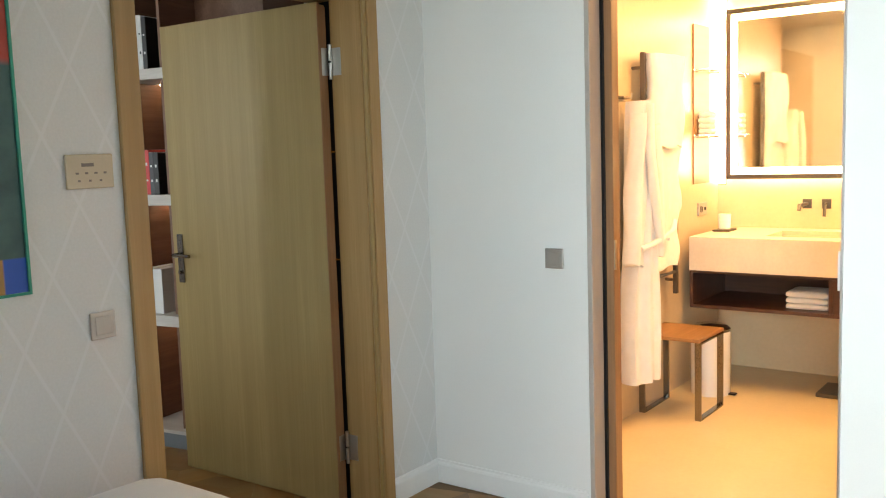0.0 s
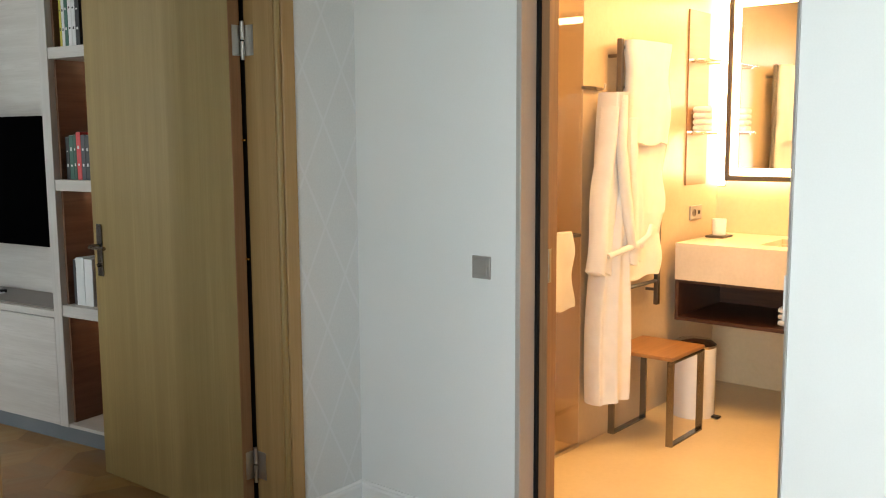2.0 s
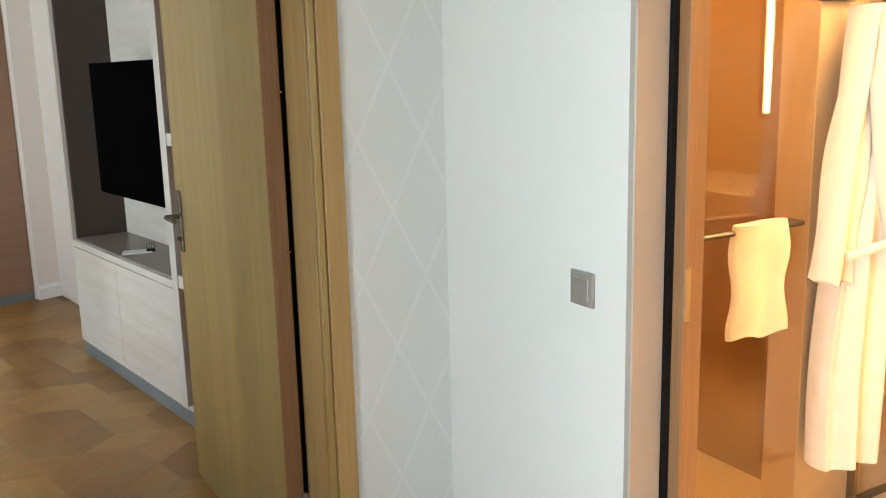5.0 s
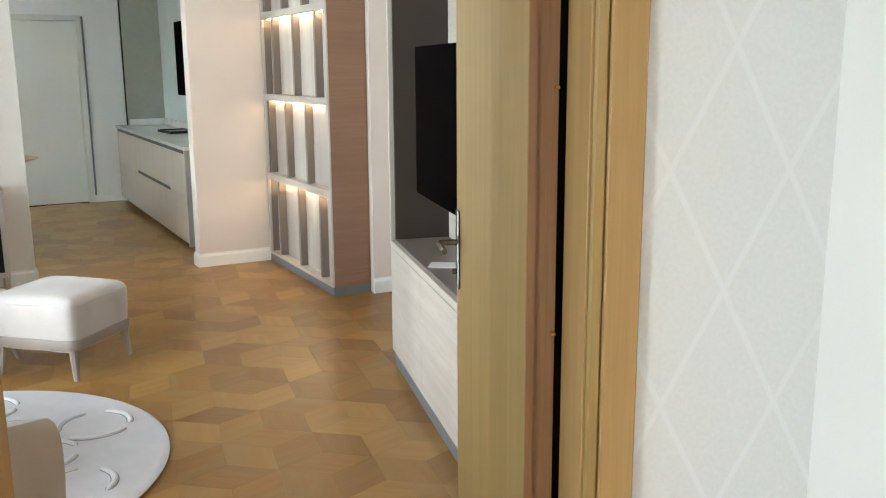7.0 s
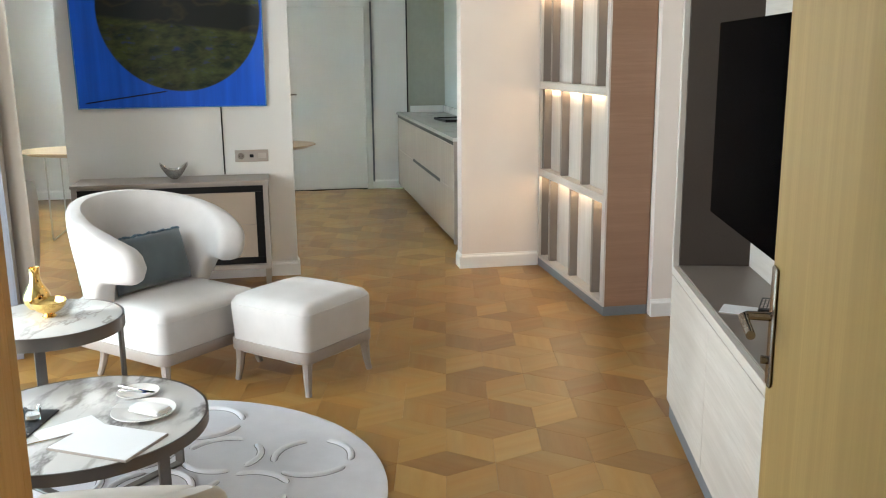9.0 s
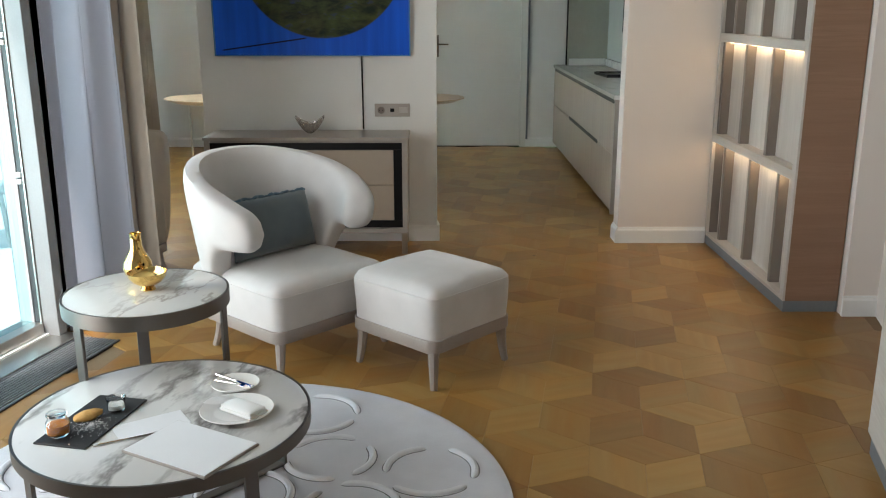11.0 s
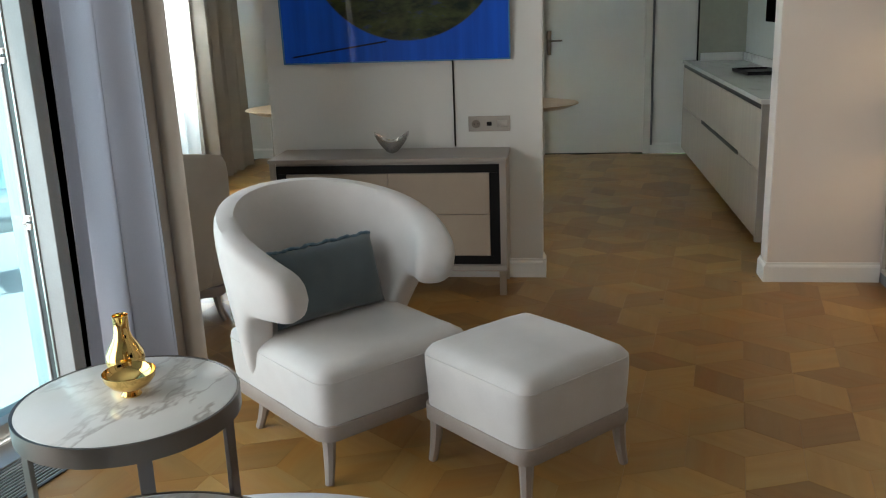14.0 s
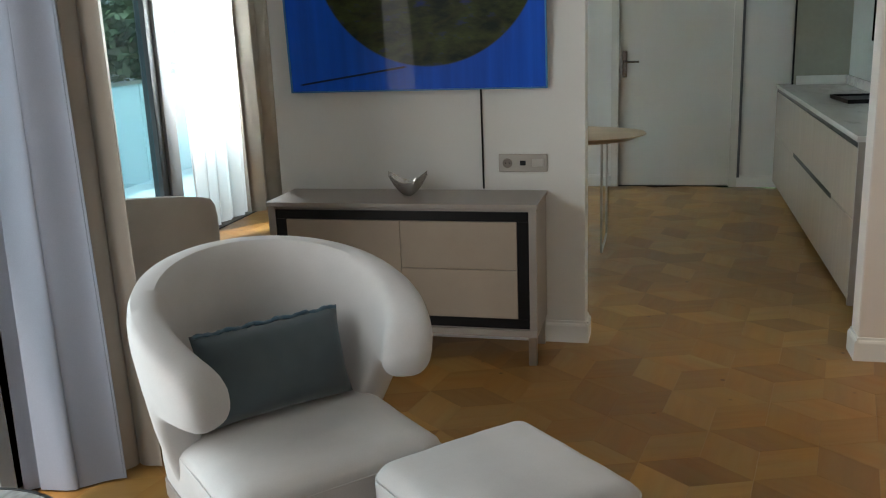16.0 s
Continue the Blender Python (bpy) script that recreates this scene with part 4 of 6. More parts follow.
# ---- partition wall: painting, cable, sockets, sideboard ----
def blue_art(name):
    """Deep blue ground with a dark olive disc, crossed by a black band."""
    m, nt, b = nodes_of(name)
    c = nt.nodes.new("ShaderNodeTexCoord")
    sep = nt.nodes.new("ShaderNodeSeparateXYZ")
    nt.links.new(c.outputs["Object"], sep.inputs[0])

    def math_(op, a, v, third=None):
        n = nt.nodes.new("ShaderNodeMath")
        n.operation = op
        for i, q in enumerate((a, v, third)):
            if q is None:
                continue
            if isinstance(q, (int, float)):
                n.inputs[i].default_value = q
            else:
                nt.links.new(q, n.inputs[i])
        return n.outputs[0]
    x, z = sep.outputs["X"], sep.outputs["Z"]
    dx, dz = math_("SUBTRACT", x, 0.075), math_("SUBTRACT", z, 0.63)
    d = math_("SQRT", math_("ADD", math_("MULTIPLY", dx, dx), math_("MULTIPLY", dz, dz)), 0)
    disc = ramp(nt, d, 0.525, 0.517)
    band = math_("MULTIPLY_ADD", x, 0.115, z)
    dark = ramp(nt, band, 0.535, 0.56)
    above = ramp(nt, band, 0.74, 0.72)
    vec = coords(nt, (2.2, 1, 5.0))
    n1 = noise_of(nt, vec, 2.2, 6.0, 0.65)
    land = mixed(nt, ramp(nt, n1, 0.40, 0.66), (0.004, 0.012, 0.007), (0.060, 0.078, 0.018))
    land = mixed(nt, ramp(nt, noise_of(nt, vec, 4.5, 5.0), 0.58, 0.72), land, (0.015, 0.03, 0.14))
    blk = math_("MULTIPLY", dark, above)
    land = mixed(nt, blk, land, (0.006, 0.008, 0.008))
    swirl = ramp(nt, math_("ABSOLUTE", math_("SUBTRACT", noise_of(nt, coords(nt, (1.6, 1, 2.6)), 1.7, 3.0, 0.4), 0.5), 0), 0.03, 0.0)
    land = mixed(nt, math_("MULTIPLY", swirl, 0.18), land, (0.11, 0.10, 0.03))
    n2 = noise_of(nt, coords(nt, (16, 1, 0.8)), 1.0, 3.0)
    blue = mixed(nt, ramp(nt, n2, 0.3, 0.7), (0.002, 0.075, 0.55), (0.004, 0.115, 0.74))
    slope = math_("ABSOLUTE", math_("SUBTRACT", math_("MULTIPLY_ADD", x, -0.14, z), 0.115), 0)
    stroke = math_("MULTIPLY", ramp(nt, slope, 0.006, 0.003), ramp(nt, math_("ABSOLUTE", math_("ADD", x, 0.30), 0), 0.27, 0.25))
    blue = mixed(nt, stroke, blue, (0.002, 0.004, 0.03))
    col = mixed(nt, disc, blue, land)
    nt.links.new(col, b.inputs["Base Color"])
    b.inputs["Roughness"].default_value = 0.4
    b.inputs["Specular IOR Level"].default_value = 0.2
    b.inputs["Coat Weight"].default_value = 0.2
    b.inputs["Coat Roughness"].default_value = 0.03
    return m


BLUE_EDGE = surface("light_blue_frame", (0.05, 0.22, 0.50), (0.07, 0.27, 0.58), 0.3, coarse=5, fine=120, bump=0.02)
art = thing("painting", KM @ pose(-1.942, 0.055, 1.203, 3.0, 0, 0), "large glossy blue painting with a dark olive disc", "painting")
part("canvas", box(-0.604, 0.604, -0.018, -0.004, 0.006, 1.226), blue_art("blue_disc_painting"), art, "deep blue picture with a round dark landscape")
for x0, x1, z0, z1 in ((-0.612, 0.612, 0.0, 0.0055), (-0.612, 0.612, 1.2265, 1.234), (-0.612, -0.6045, 0.006, 1.226), (0.6045, 0.612, 0.006, 1.226)):
    part("frame_strip", box(x0, x1, -0.024, -0.002, z0, z1), BLUE_EDGE, art, "thin light blue frame edge")
solid("cable", tube([(-1.638, 0.058, 1.20), (-1.6375, 0.0585, 1.0), (-1.6365, 0.0585, 0.742)], 0.0045, 8), BLACK, KM, "black cable hanging from the painting to the sideboard", "cable", "", True)


def socket_strip(m, n, label):
    ob = thing("wall_socket", m, label, "socket")
    w = 0.071 * n + 0.012
    part("frame", box(-w / 2, w / 2, -0.010, 0, -0.041, 0.041, 0.003, 2), SWITCH, ob, "champagne metal frame")
    for k in range(n):
        x = -w / 2 + 0.006 + 0.071 * (k + 0.5)
        if k == 0:
            part("socket_well", lathe([(0.0, 0.0), (0.0195, 0.0), (0.0205, 0.0035), (0.0225, 0.0035)], 24), TAUPE, ob, "round socket well", True).matrix_basis = pose(x, -0.0105, 0, 90, 0, 0)
            for s in (-0.009, 0.009):
                part("pin_hole", box(x + s - 0.0025, x + s + 0.0025, -0.0135, -0.0128, -0.0025, 0.0025), BLACK, ob)
        elif k == 1:
            part("data_port", box(x - 0.013, x + 0.013, -0.0125, -0.0101, -0.011, 0.011, 0.001), BLACK, ob, "black data port")
        else:
            part("switch_rocker", box(x - 0.027, x + 0.027, -0.016, -0.0101, -0.017, 0.02, 0.002), STEEL, ob, "silver rocker")
    return ob


socket_strip(KM @ pose(-1.45, 0.064, 0.862), 3, "three-gang champagne wall socket with a data port above the sideboard")

sb = thing("sideboard", KM @ pose(-1.963, -0.11, 0), "taupe lacquer sideboard with a black inset frame and beige drawers", "sideboard")
part("top", box(-0.625, 0.625, -0.175, 0.17, 0.715, 0.735, 0.002), TAUPE_L, sb, "taupe lacquer top")
part("body", box(-0.618, 0.618, -0.155, 0.165, 0.135, 0.7145, 0.002), TAUPE_L, sb)
part("bottom_edge", box(-0.618, 0.618, -0.17, -0.1555, 0.135, 0.165), TAUPE_L, sb)
for x0, x1, z0, z1 in ((-0.585, 0.585, 0.658, 0.70), (-0.585, 0.585, 0.172, 0.216), (-0.585, -0.533, 0.2165, 0.6575), (0.533, 0.585, 0.2165, 0.6575)):
    part("inset_frame", box(x0, x1, -0.164, -0.1555, z0, z1), BLACK, sb, "black inset frame")
part("side_strip", box(-0.618, -0.5855, -0.17, -0.1555, 0.1655, 0.7145), TAUPE_L, sb)
part("side_strip", box(0.5855, 0.618, -0.17, -0.1555, 0.1655, 0.7145), TAUPE_L, sb)
part("drawer", box(-0.532, 0.006, -0.168, -0.1555, 0.2185, 0.6555, 0.0015), BEIGE, sb, "beige leather front")
part("drawer", box(0.009, 0.532, -0.168, -0.1555, 0.442, 0.6555, 0.0015), BEIGE, sb, "beige leather drawer")
part("drawer", box(0.009, 0.532, -0.168, -0.1555, 0.2185, 0.439, 0.0015), BEIGE, sb, "beige leather drawer")
for x in (-0.595, 0.595):
    for yy in (-0.145, 0.14):
        part("leg", box(x - 0.018, x + 0.018, yy - 0.018, yy + 0.018, 0, 0.1345, 0.002), STEEL, sb, "brushed metal leg")

boat = bmesh.new()
rows = []
for i in range(21):
    u = -1 + 2 * i / 20
    row = []
    for j in range(9):
        a = math.pi * (j / 8)
        half = 0.052 * math.sqrt(max(0.0, 1 - abs(u) ** 2.6)) + 0.001
        depth = 0.062 * (1 - 0.55 * u * u)
        z = 0.07 + 0.045 * abs(u) ** 1.8 - depth * math.sin(a) * (1 - 0.25 * u * u)
        row.append(boat.verts.new((u * 0.092, -half * math.cos(a), max(0.0, z))))
    rows.append(row)
for a, b in zip(rows, rows[1:]):
    for j in range(8):
        boat.faces.new((a[j], a[j + 1], b[j + 1], b[j]))
bmesh.ops.solidify(boat, geom=boat.faces[:], thickness=0.004)
bmesh.ops.recalc_face_normals(boat, faces=boat.faces[:])
zmin = min(v.co.z for v in boat.verts)
for v in boat.verts:
    v.co.x, v.co.z = v.co.x * 0.98, (v.co.z - zmin) * 1.1
solid("silver_bowl", boat, CHROME, KM @ pose(-1.955, -0.11, 0.735, 0, 0, 8), "polished silver boat-shaped bowl on the sideboard", "bowl", "", True)

# ---- dining table and chair behind the partition ----
dt = thing("dining_table", KM @ pose(-2.205, 1.98, 0), "oval pale oak dining table on thin steel legs", "dining table")
TOPW = wood("table_oak", (0.46, 0.32, 0.19), (0.58, 0.43, 0.28), 0.35, (0.9, 14, 14), 5.0, 0.04)
n = 72
oval = [(1.27 * math.copysign(abs(math.cos(2 * math.pi * k / n)) ** 0.85, math.cos(2 * math.pi * k / n)), 0.50 * math.copysign(abs(math.sin(2 * math.pi * k / n)) ** 0.85, math.sin(2 * math.pi * k / n))) for k in range(n)]
top = bmesh.new()
lo = [top.verts.new((x * 0.93, y * 0.90, 0.722)) for x, y in oval]
mid = [top.verts.new((x, y, 0.752)) for x, y in oval]
hi = [top.verts.new((x * 0.997, y * 0.994, 0.757)) for x, y in oval]
top.faces.new(lo[::-1])
top.faces.new(hi)
for a, b in ((lo, mid), (mid, hi)):
    for k in range(n):
        top.faces.new((a[k], a[(k + 1) % n], b[(k + 1) % n], b[k]))
part("tabletop", top, TOPW, dt, "pale oak top with a thin bevelled edge", True)
for x in (-1.0, 1.0):
    pts = [(x, -0.26, 0.72), (x, -0.27, 0.05), (x, -0.262, 0.016), (x, -0.235, 0.008), (x, 0.235, 0.008), (x, 0.262, 0.016), (x, 0.27, 0.05), (x, 0.26, 0.72)]
    part("leg_frame", tube(pts, 0.0075, 8), STEEL, dt, "thin bent steel leg frame", True)


def dining_chair(m):
    ob = thing("dining_chair", m, "upholstered greige dining chair with a curved back and greige legs", "chair")
    part("seat", soft(-0.25, 0.25, -0.27, 0.22, 0.16, 0.45, 0.05, 0.012, 8), GREIGE, ob, "greige seat cushion", True)
    part("backrest", horseshoe(0, 0.0, 0.245, 0.25, 98, 0.86, 0.165, (0.10, 0.0), 0.075, 48, open_=0.045), GREIGE, ob, "curved upholstered back", True)
    part("seat_rail", prism(rounded_plan(-0.24, 0.24, -0.255, 0.235, 0.07), 0.125, 0.172, 0.004), LEG, ob, "", True)
    for x, yy in ((-0.2, -0.2), (0.2, -0.2), (-0.19, 0.2), (0.19, 0.2)):
        part("leg", sabre_leg(x, yy, 0.14, 0.03 * math.copysign(1, x), 0.045 * math.copysign(1, yy), 0.02, 0.011), LEG, ob, "", True)


dining_chair(pose(-0.795, 6.47, 0, 0, 0, 219.3))

# ---- kitchen counter ----
KITCHEN = wood("beige_kitchen_veneer", (0.375, 0.325, 0.265), (0.44, 0.385, 0.32), 0.45, (16, 16, 0.9), 6.0, 0.03)
kc = thing("kitchen_counter", KM @ pose(0.10, 0.69, 0), "long pale oak kitchen counter with a white marble top", "counter")
part("plinth", box(0.06, 0.62, 0.02, 3.48, 0, 0.055), BLACK, kc, "dark recessed plinth")
part("carcass", box(0.021, 0.62, 0.03, 3.48, 0.055, 0.845), KITCHEN, kc)
part("end_panel", box(-0.002, 0.62, 0.0, 0.0295, 0.03, 0.862, 0.001), TAUPE_L, kc, "taupe end panel")
for y0, y1 in ((0.031, 3.478),):
    part("drawer_front", box(0.0, 0.0205, y0, y1, 0.468, 0.826, 0.0015), KITCHEN, kc, "pale oak drawer front")
    low = part("drawer_front", box(0.0, 0.0205, y0, y1, 0.055, 0.464, 0.0015), KITCHEN, kc, "pale oak drawer front")
part("grip_slot", box(-0.0015, 0.0195, 0.67, 2.26, 0.452, 0.482), BLACK, low, "black grip slot")
part("grip_channel", box(0.004, 0.0205, 0.03, 3.478, 0.8265, 0.862), BLACK, kc, "black grip channel")
part("worktop", box(-0.012, 0.64, -0.004, 3.495, 0.8625, 0.892, 0.0015), MARBLE_P, kc, "white marble worktop")
part("upstand", box(0.518, 0.5395, 0.0, 3.46, 0.8925, 0.965, 0.001), MARBLE_P, kc, "white marble upstand")
part("end_upstand", box(0.13, 0.5175, 3.335, 3.355, 0.8925, 0.965, 0.001), MARBLE_P, kc, "white marble upstand")
SPLASH = surface("pale_glass", (0.62, 0.67, 0.645), (0.67, 0.72, 0.695), 0.12, coarse=1.5, fine=20, bump=0)
OLIVE = surface("olive_grey_glass", (0.33, 0.335, 0.28), (0.38, 0.385, 0.325), 0.12, coarse=1.5, fine=20, bump=0)
solid("backsplash", box(0.64, 0.735, 0.70, 4.185, 0.893, H - 0.002), SPLASH, KM, "pale green-white glass backsplash behind the counter", "backsplash")
sp = thing("splash_panel", KM, "olive-grey glass end panel standing on the worktop", "panel")
part("glass", box(0.212, 0.639, 4.05, 4.062, 0.893, H - 0.002), OLIVE, sp, "olive-grey glass")
part("edge_profile", box(0.198, 0.2115, 4.044, 4.068, 0.893, H - 0.002), BLACK, sp, "black edge profile")
tray = thing("tray", KM @ pose(0.45, 2.55, 0.892, 0, 0, 5), "shallow black tray lying on the marble worktop", "tray")
part("base", box(-0.14, 0.14, -0.22, 0.22, 0, 0.012, 0.003), BLACK, tray)
for x0, x1, y0, y1 in ((-0.14, 0.14, -0.22, -0.212), (-0.14, 0.14, 0.212, 0.22), (-0.14, -0.132, -0.2115, 0.2115), (0.132, 0.14, -0.2115, 0.2115)):
    part("rim", box(x0, x1, y0, y1, 0.0122, 0.026), BLACK, tray)
oven = thing("wall_oven", KM @ pose(0.676, 2.83, 1.645), "black glass wall panel above the counter", "wall panel")
part("face", box(-0.076, -0.0665, -0.27, 0.27, -0.385, 0.385, 0.003), SCREEN, oven, "black glass face")
part("housing", box(-0.066, -0.0362, -0.262, 0.262, -0.377, 0.377), BLACK, oven)

# ---- far door ----
def door_handle(parent, x, y, z, side, out, material=NICKEL):
    """Plate, lever and key on one face; out is the direction of the face along y."""
    pl = part("handle_plate", box(x - 0.02, x + 0.02, min(y, y + out * 0.008), max(y, y + out * 0.008), z - 0.135, z + 0.095, 0.003), material, parent, "brushed steel backplate")
    part("lever", tube([(x, y + out * 0.008, z), (x, y + out * 0.05, z), (x + side * 0.012, y + out * 0.058, z), (x + side * 0.125, y + out * 0.058, z)], [0.009, 0.009, 0.009, 0.0085], 10), material, pl, "steel lever", True)
    part("key_cylinder", tube([(x, y + out * 0.008, z - 0.085), (x, y + out * 0.02, z - 0.085)], 0.008, 12), material, pl, "", True)
    return pl


DOORW = surface("pale_door_paint", (0.66, 0.655, 0.62), (0.70, 0.695, 0.66), 0.45, coarse=2, fine=100, bump=0.03)
fd = built("door_2", box(-1.222, -0.268, 4.215, 4.255, 0.0075, 2.075, 0.002), DOORW, KM, "closed pale painted entrance door with a steel lever", "door")
hp = door_handle(fd, -1.176, 4.2145, 1.108, 1, -1)
for nm, x0, x1, z0, z1 in (("door_frame", -1.29, -1.223, 0, 2.13), ("door_frame", -0.267, -0.20, 0, 2.13), ("door_frame", -1.29, -0.20, 2.0765, 2.14)):
    part("frame", box(x0, x1, 4.168, 4.26, z0, z1, 0.003), DOORW, fd, "pale door frame")
# black strip added to stop light leaking under the door
part("threshold", box(-1.2225, -0.2675, 4.19, 4.34, -0.004, 0.0055), BLACK, fd, "black strip closing the gap under the door")
part("shadow_gap", box(-0.2, -0.178, 4.175, 4.1895, 0, 2.13), PLINTH, fd, "grey frame edge")

# ---- bedroom door with its oak lining (local frame BM) ----
dr = built("door_1", joined(box(0, 0.983, -0.016, 0, 0.006, 2.105, 0.002), box(0.007, 0.976, -0.056, -0.0163, 0.006, 2.098, 0.002)), OAK, BM @ pose(-0.476, 0.170, 0, 0, 0, 91.3), "tall oak veneer door standing open into the living room", "door")
part("edge_band", box(-0.003, -0.0005, -0.0155, -0.0005, 0.008, 2.10), OAK_E, dr, "reddish oak edge")
part("edge_band", box(0.0035, 0.0065, -0.0555, -0.0168, 0.008, 2.09), OAK_E, dr, "reddish oak edge")
door_handle(dr, 0.928, 0.0005, 1.05, -1, 1)
door_handle(dr, 0.928, -0.0565, 1.05, -1, -1)
part("key", joined(tube([(0.928, -0.076, 0.965), (0.928, -0.101, 0.965)], 0.004, 8), lathe([(0.012, 0), (0.014, 0.002), (0.012, 0.004), (0.006, 0.004), (0.006, 0), (0.012, 0)], 16, 0.928, -0.106)), STEEL, dr, "steel key in the lock", True)
for z in (0.25, 1.87):
    hg = part("hinge", joined(tube([(-0.012, -0.056, z - 0.07), (-0.012, -0.056, z - 0.004)], 0.0075, 12), tube([(-0.012, -0.056, z + 0.004), (-0.012, -0.056, z + 0.07)], 0.0075, 12)), STEEL, dr, "steel hinge knuckle", True)
    part("hinge_leaf", box(0.0005, 0.0032, -0.056, -0.020, z - 0.055, z + 0.055), STEEL, hg)
    part("hinge_leaf", box(-0.062, -0.012, -0.0662, -0.064, z - 0.055, z + 0.055), STEEL, hg)
for z in (1.06, 1.506):
    part("hinge_pin", box(-0.021, -0.002, -0.052, -0.045, z - 0.003, z + 0.003, 0.001), GOLD, dr, "small brass pin in the hinge gap")
lin = tagged(new("trim_door_lining"), "golden oak door lining and casings round the opening", "door lining", "", "structure")
lin.matrix_world = BM
part("casing", box(-0.382, -0.322, -0.018, -0.0005, 0, 2.23, 0.003), OAK_D, lin, "oak casing")
part("casing_bead", box(-0.405, -0.3825, -0.012, -0.0005, 0, 2.129, 0.004), OAK, lin)
part("casing", box(-1.53, -1.452, -0.018, -0.0005, 0, 2.23, 0.003), OAK_D, lin, "oak casing")
part("casing_head", box(-1.4515, -0.3825, -0.018, -0.0005, 2.130, 2.23, 0.003), OAK_D, lin)
part("reveal", box(-0.4095, -0.3895, 0.0, 0.163, 0, 2.129, 0.0015), OAK_D, lin, "oak reveal")
# black strips stand in for the deep shade of the hinge gap
part("gap_shade", box(-0.3935, -0.3895, 0.1635, 0.2505, 0, 2.125), BLACK, lin, "black strip painting the shade in the hinge gap")
part("gap_shade", box(-0.4305, -0.394, 0.225, 0.2505, 0, 2.125), BLACK, lin, "black strip painting the shade in the hinge gap")
part("reveal", box(-1.4695, -1.4505, -0.0005, 0.2505, 0, 2.129), OAK_D, lin, "oak reveal")
part("reveal_head", box(-1.45, -0.406, 0.0, 0.2505, 2.114, 2.1295), OAK_D, lin)
part("casing", box(-1.53, -1.452, 0.2505, 0.268, 0, 2.23, 0.003), OAK_D, lin, "oak casing")
part("casing_living", box(-0.388, -0.33, 0.2508, 0.262, 0, 2.23, 0.003), OAK_D, lin)


def light_switch(m, label, inner=True):
    ob = thing("light_switch", m, label, "switch", "light switches")
    part("frame", box(-0.041, 0.041, -0.009, 0, -0.041, 0.041, 0.003, 2), SWITCH, ob, "champagne metal frame")
    part("rocker", box(-0.0275, 0.0275, -0.0125, -0.0092, -0.0275, 0.0275, 0.0015), SWITCH, ob, "square rocker")
    return ob


light_switch(BM @ pose(-1.632, -0.001, 1.012), "square champagne light switch beside the oak door casing")
light_switch(BM @ pose(-0.001, -0.63, 1.05, 0, 0, -90), "square champagne light switch beside the bathroom door")
th = thing("thermostat", BM @ pose(-1.638, -0.001, 1.47), "cream room control panel with small grey symbols", "thermostat")
part("panel", box(-0.076, 0.076, -0.010, 0, -0.05, 0.05, 0.003, 2), PEARL, th, "cream panel")
part("display", box(-0.028, 0.012, -0.0108, -0.0101, 0.014, 0.024), TAUPE, th, "small grey display")
for i in range(4):
    part("symbol", box(-0.048 + i * 0.03, -0.038 + i * 0.03, -0.0108, -0.0101, -0.008, -0.002), TAUPE, th)
    if i < 3:
        part("symbol", box(-0.042 + i * 0.035, -0.034 + i * 0.035, -0.0108, -0.0101, -0.03, -0.024), TAUPE, th)


def patch_art(name):
    """Dark teal picture with a red field above and blue and ochre blocks at its foot."""
    m, nt, b = nodes_of(name)
    c = nt.nodes.new("ShaderNodeTexCoord")
    sep = nt.nodes.new("ShaderNodeSeparateXYZ")
    nt.links.new(c.outputs["Object"], sep.inputs[0])
    n = noise_of(nt, c.outputs["Object"], 9.0, 5.0)
    base = mixed(nt, ramp(nt, n, 0.3, 0.7), (0.016, 0.055, 0.055), (0.05, 0.12, 0.11))
    red = ramp(nt, sep.outputs["Z"], 0.62, 0.64)
    base = mixed(nt, red, base, (0.42, 0.05, 0.03))
    low = ramp(nt, sep.outputs["Z"], 0.105, 0.10)
    edge = ramp(nt, sep.outputs["X"], -0.075, -0.07)
    foot = mixed(nt, edge, (0.36, 0.19, 0.05), (0.015, 0.08, 0.42))
    base = mixed(nt, low, base, foot)
    nt.links.new(base, b.inputs["Base Color"])
    b.inputs["Roughness"].default_value = 0.45
    return m


GREEN = surface("green_frame", (0.02, 0.25, 0.17), (0.03, 0.30, 0.21), 0.4, coarse=6, fine=100, bump=0.03)
pa = thing("painting", BM @ pose(-1.852, -0.002, 1.14), "teal and red painting in a thin green frame", "painting")
part("canvas", box(-0.92, -0.008, -0.02, -0.004, 0.008, 1.05), patch_art("teal_red_painting"), pa, "teal picture with red, blue and ochre fields")
for x0, x1, z0, z1 in ((-0.93, 0, 0, 0.0078), (-0.93, 0, 1.0505, 1.06), (-0.93, -0.9205, 0.008, 1.05), (-0.0078, 0, 0.008, 1.05)):
    part("frame_strip", box(x0, x1, -0.026, -0.002, z0, z1), GREEN, pa, "thin green frame edge")

# rounded white pouf beside the oak casing
pf = thing("pouf", BM @ pose(-2.03, -0.56, 0), "rounded white upholstered pouf beside the bedroom wall", "pouf")
part("cushion", soft(-0.40, 0.40, -0.33, 0.33, 0.06, 0.635, 0.12, 0.02, 12), LINEN, pf, "white padded cover", True)
part("base", box(-0.33, 0.33, -0.26, 0.26, 0.0, 0.06, 0.01), LEG, pf)

# ---- bathroom door pocket (in the wall) ----
pk = tagged(new("trim_sliding_door"), "brushed metal pocket-door frame with a dark slot and pale strike plates", "door frame", "", "structure")
pk.matrix_world = BM
part("jamb_trim", box(-0.004, 0.09, -0.797, -0.7755, 0, 2.2, 0.003), JAMB, pk, "beige jamb lining")
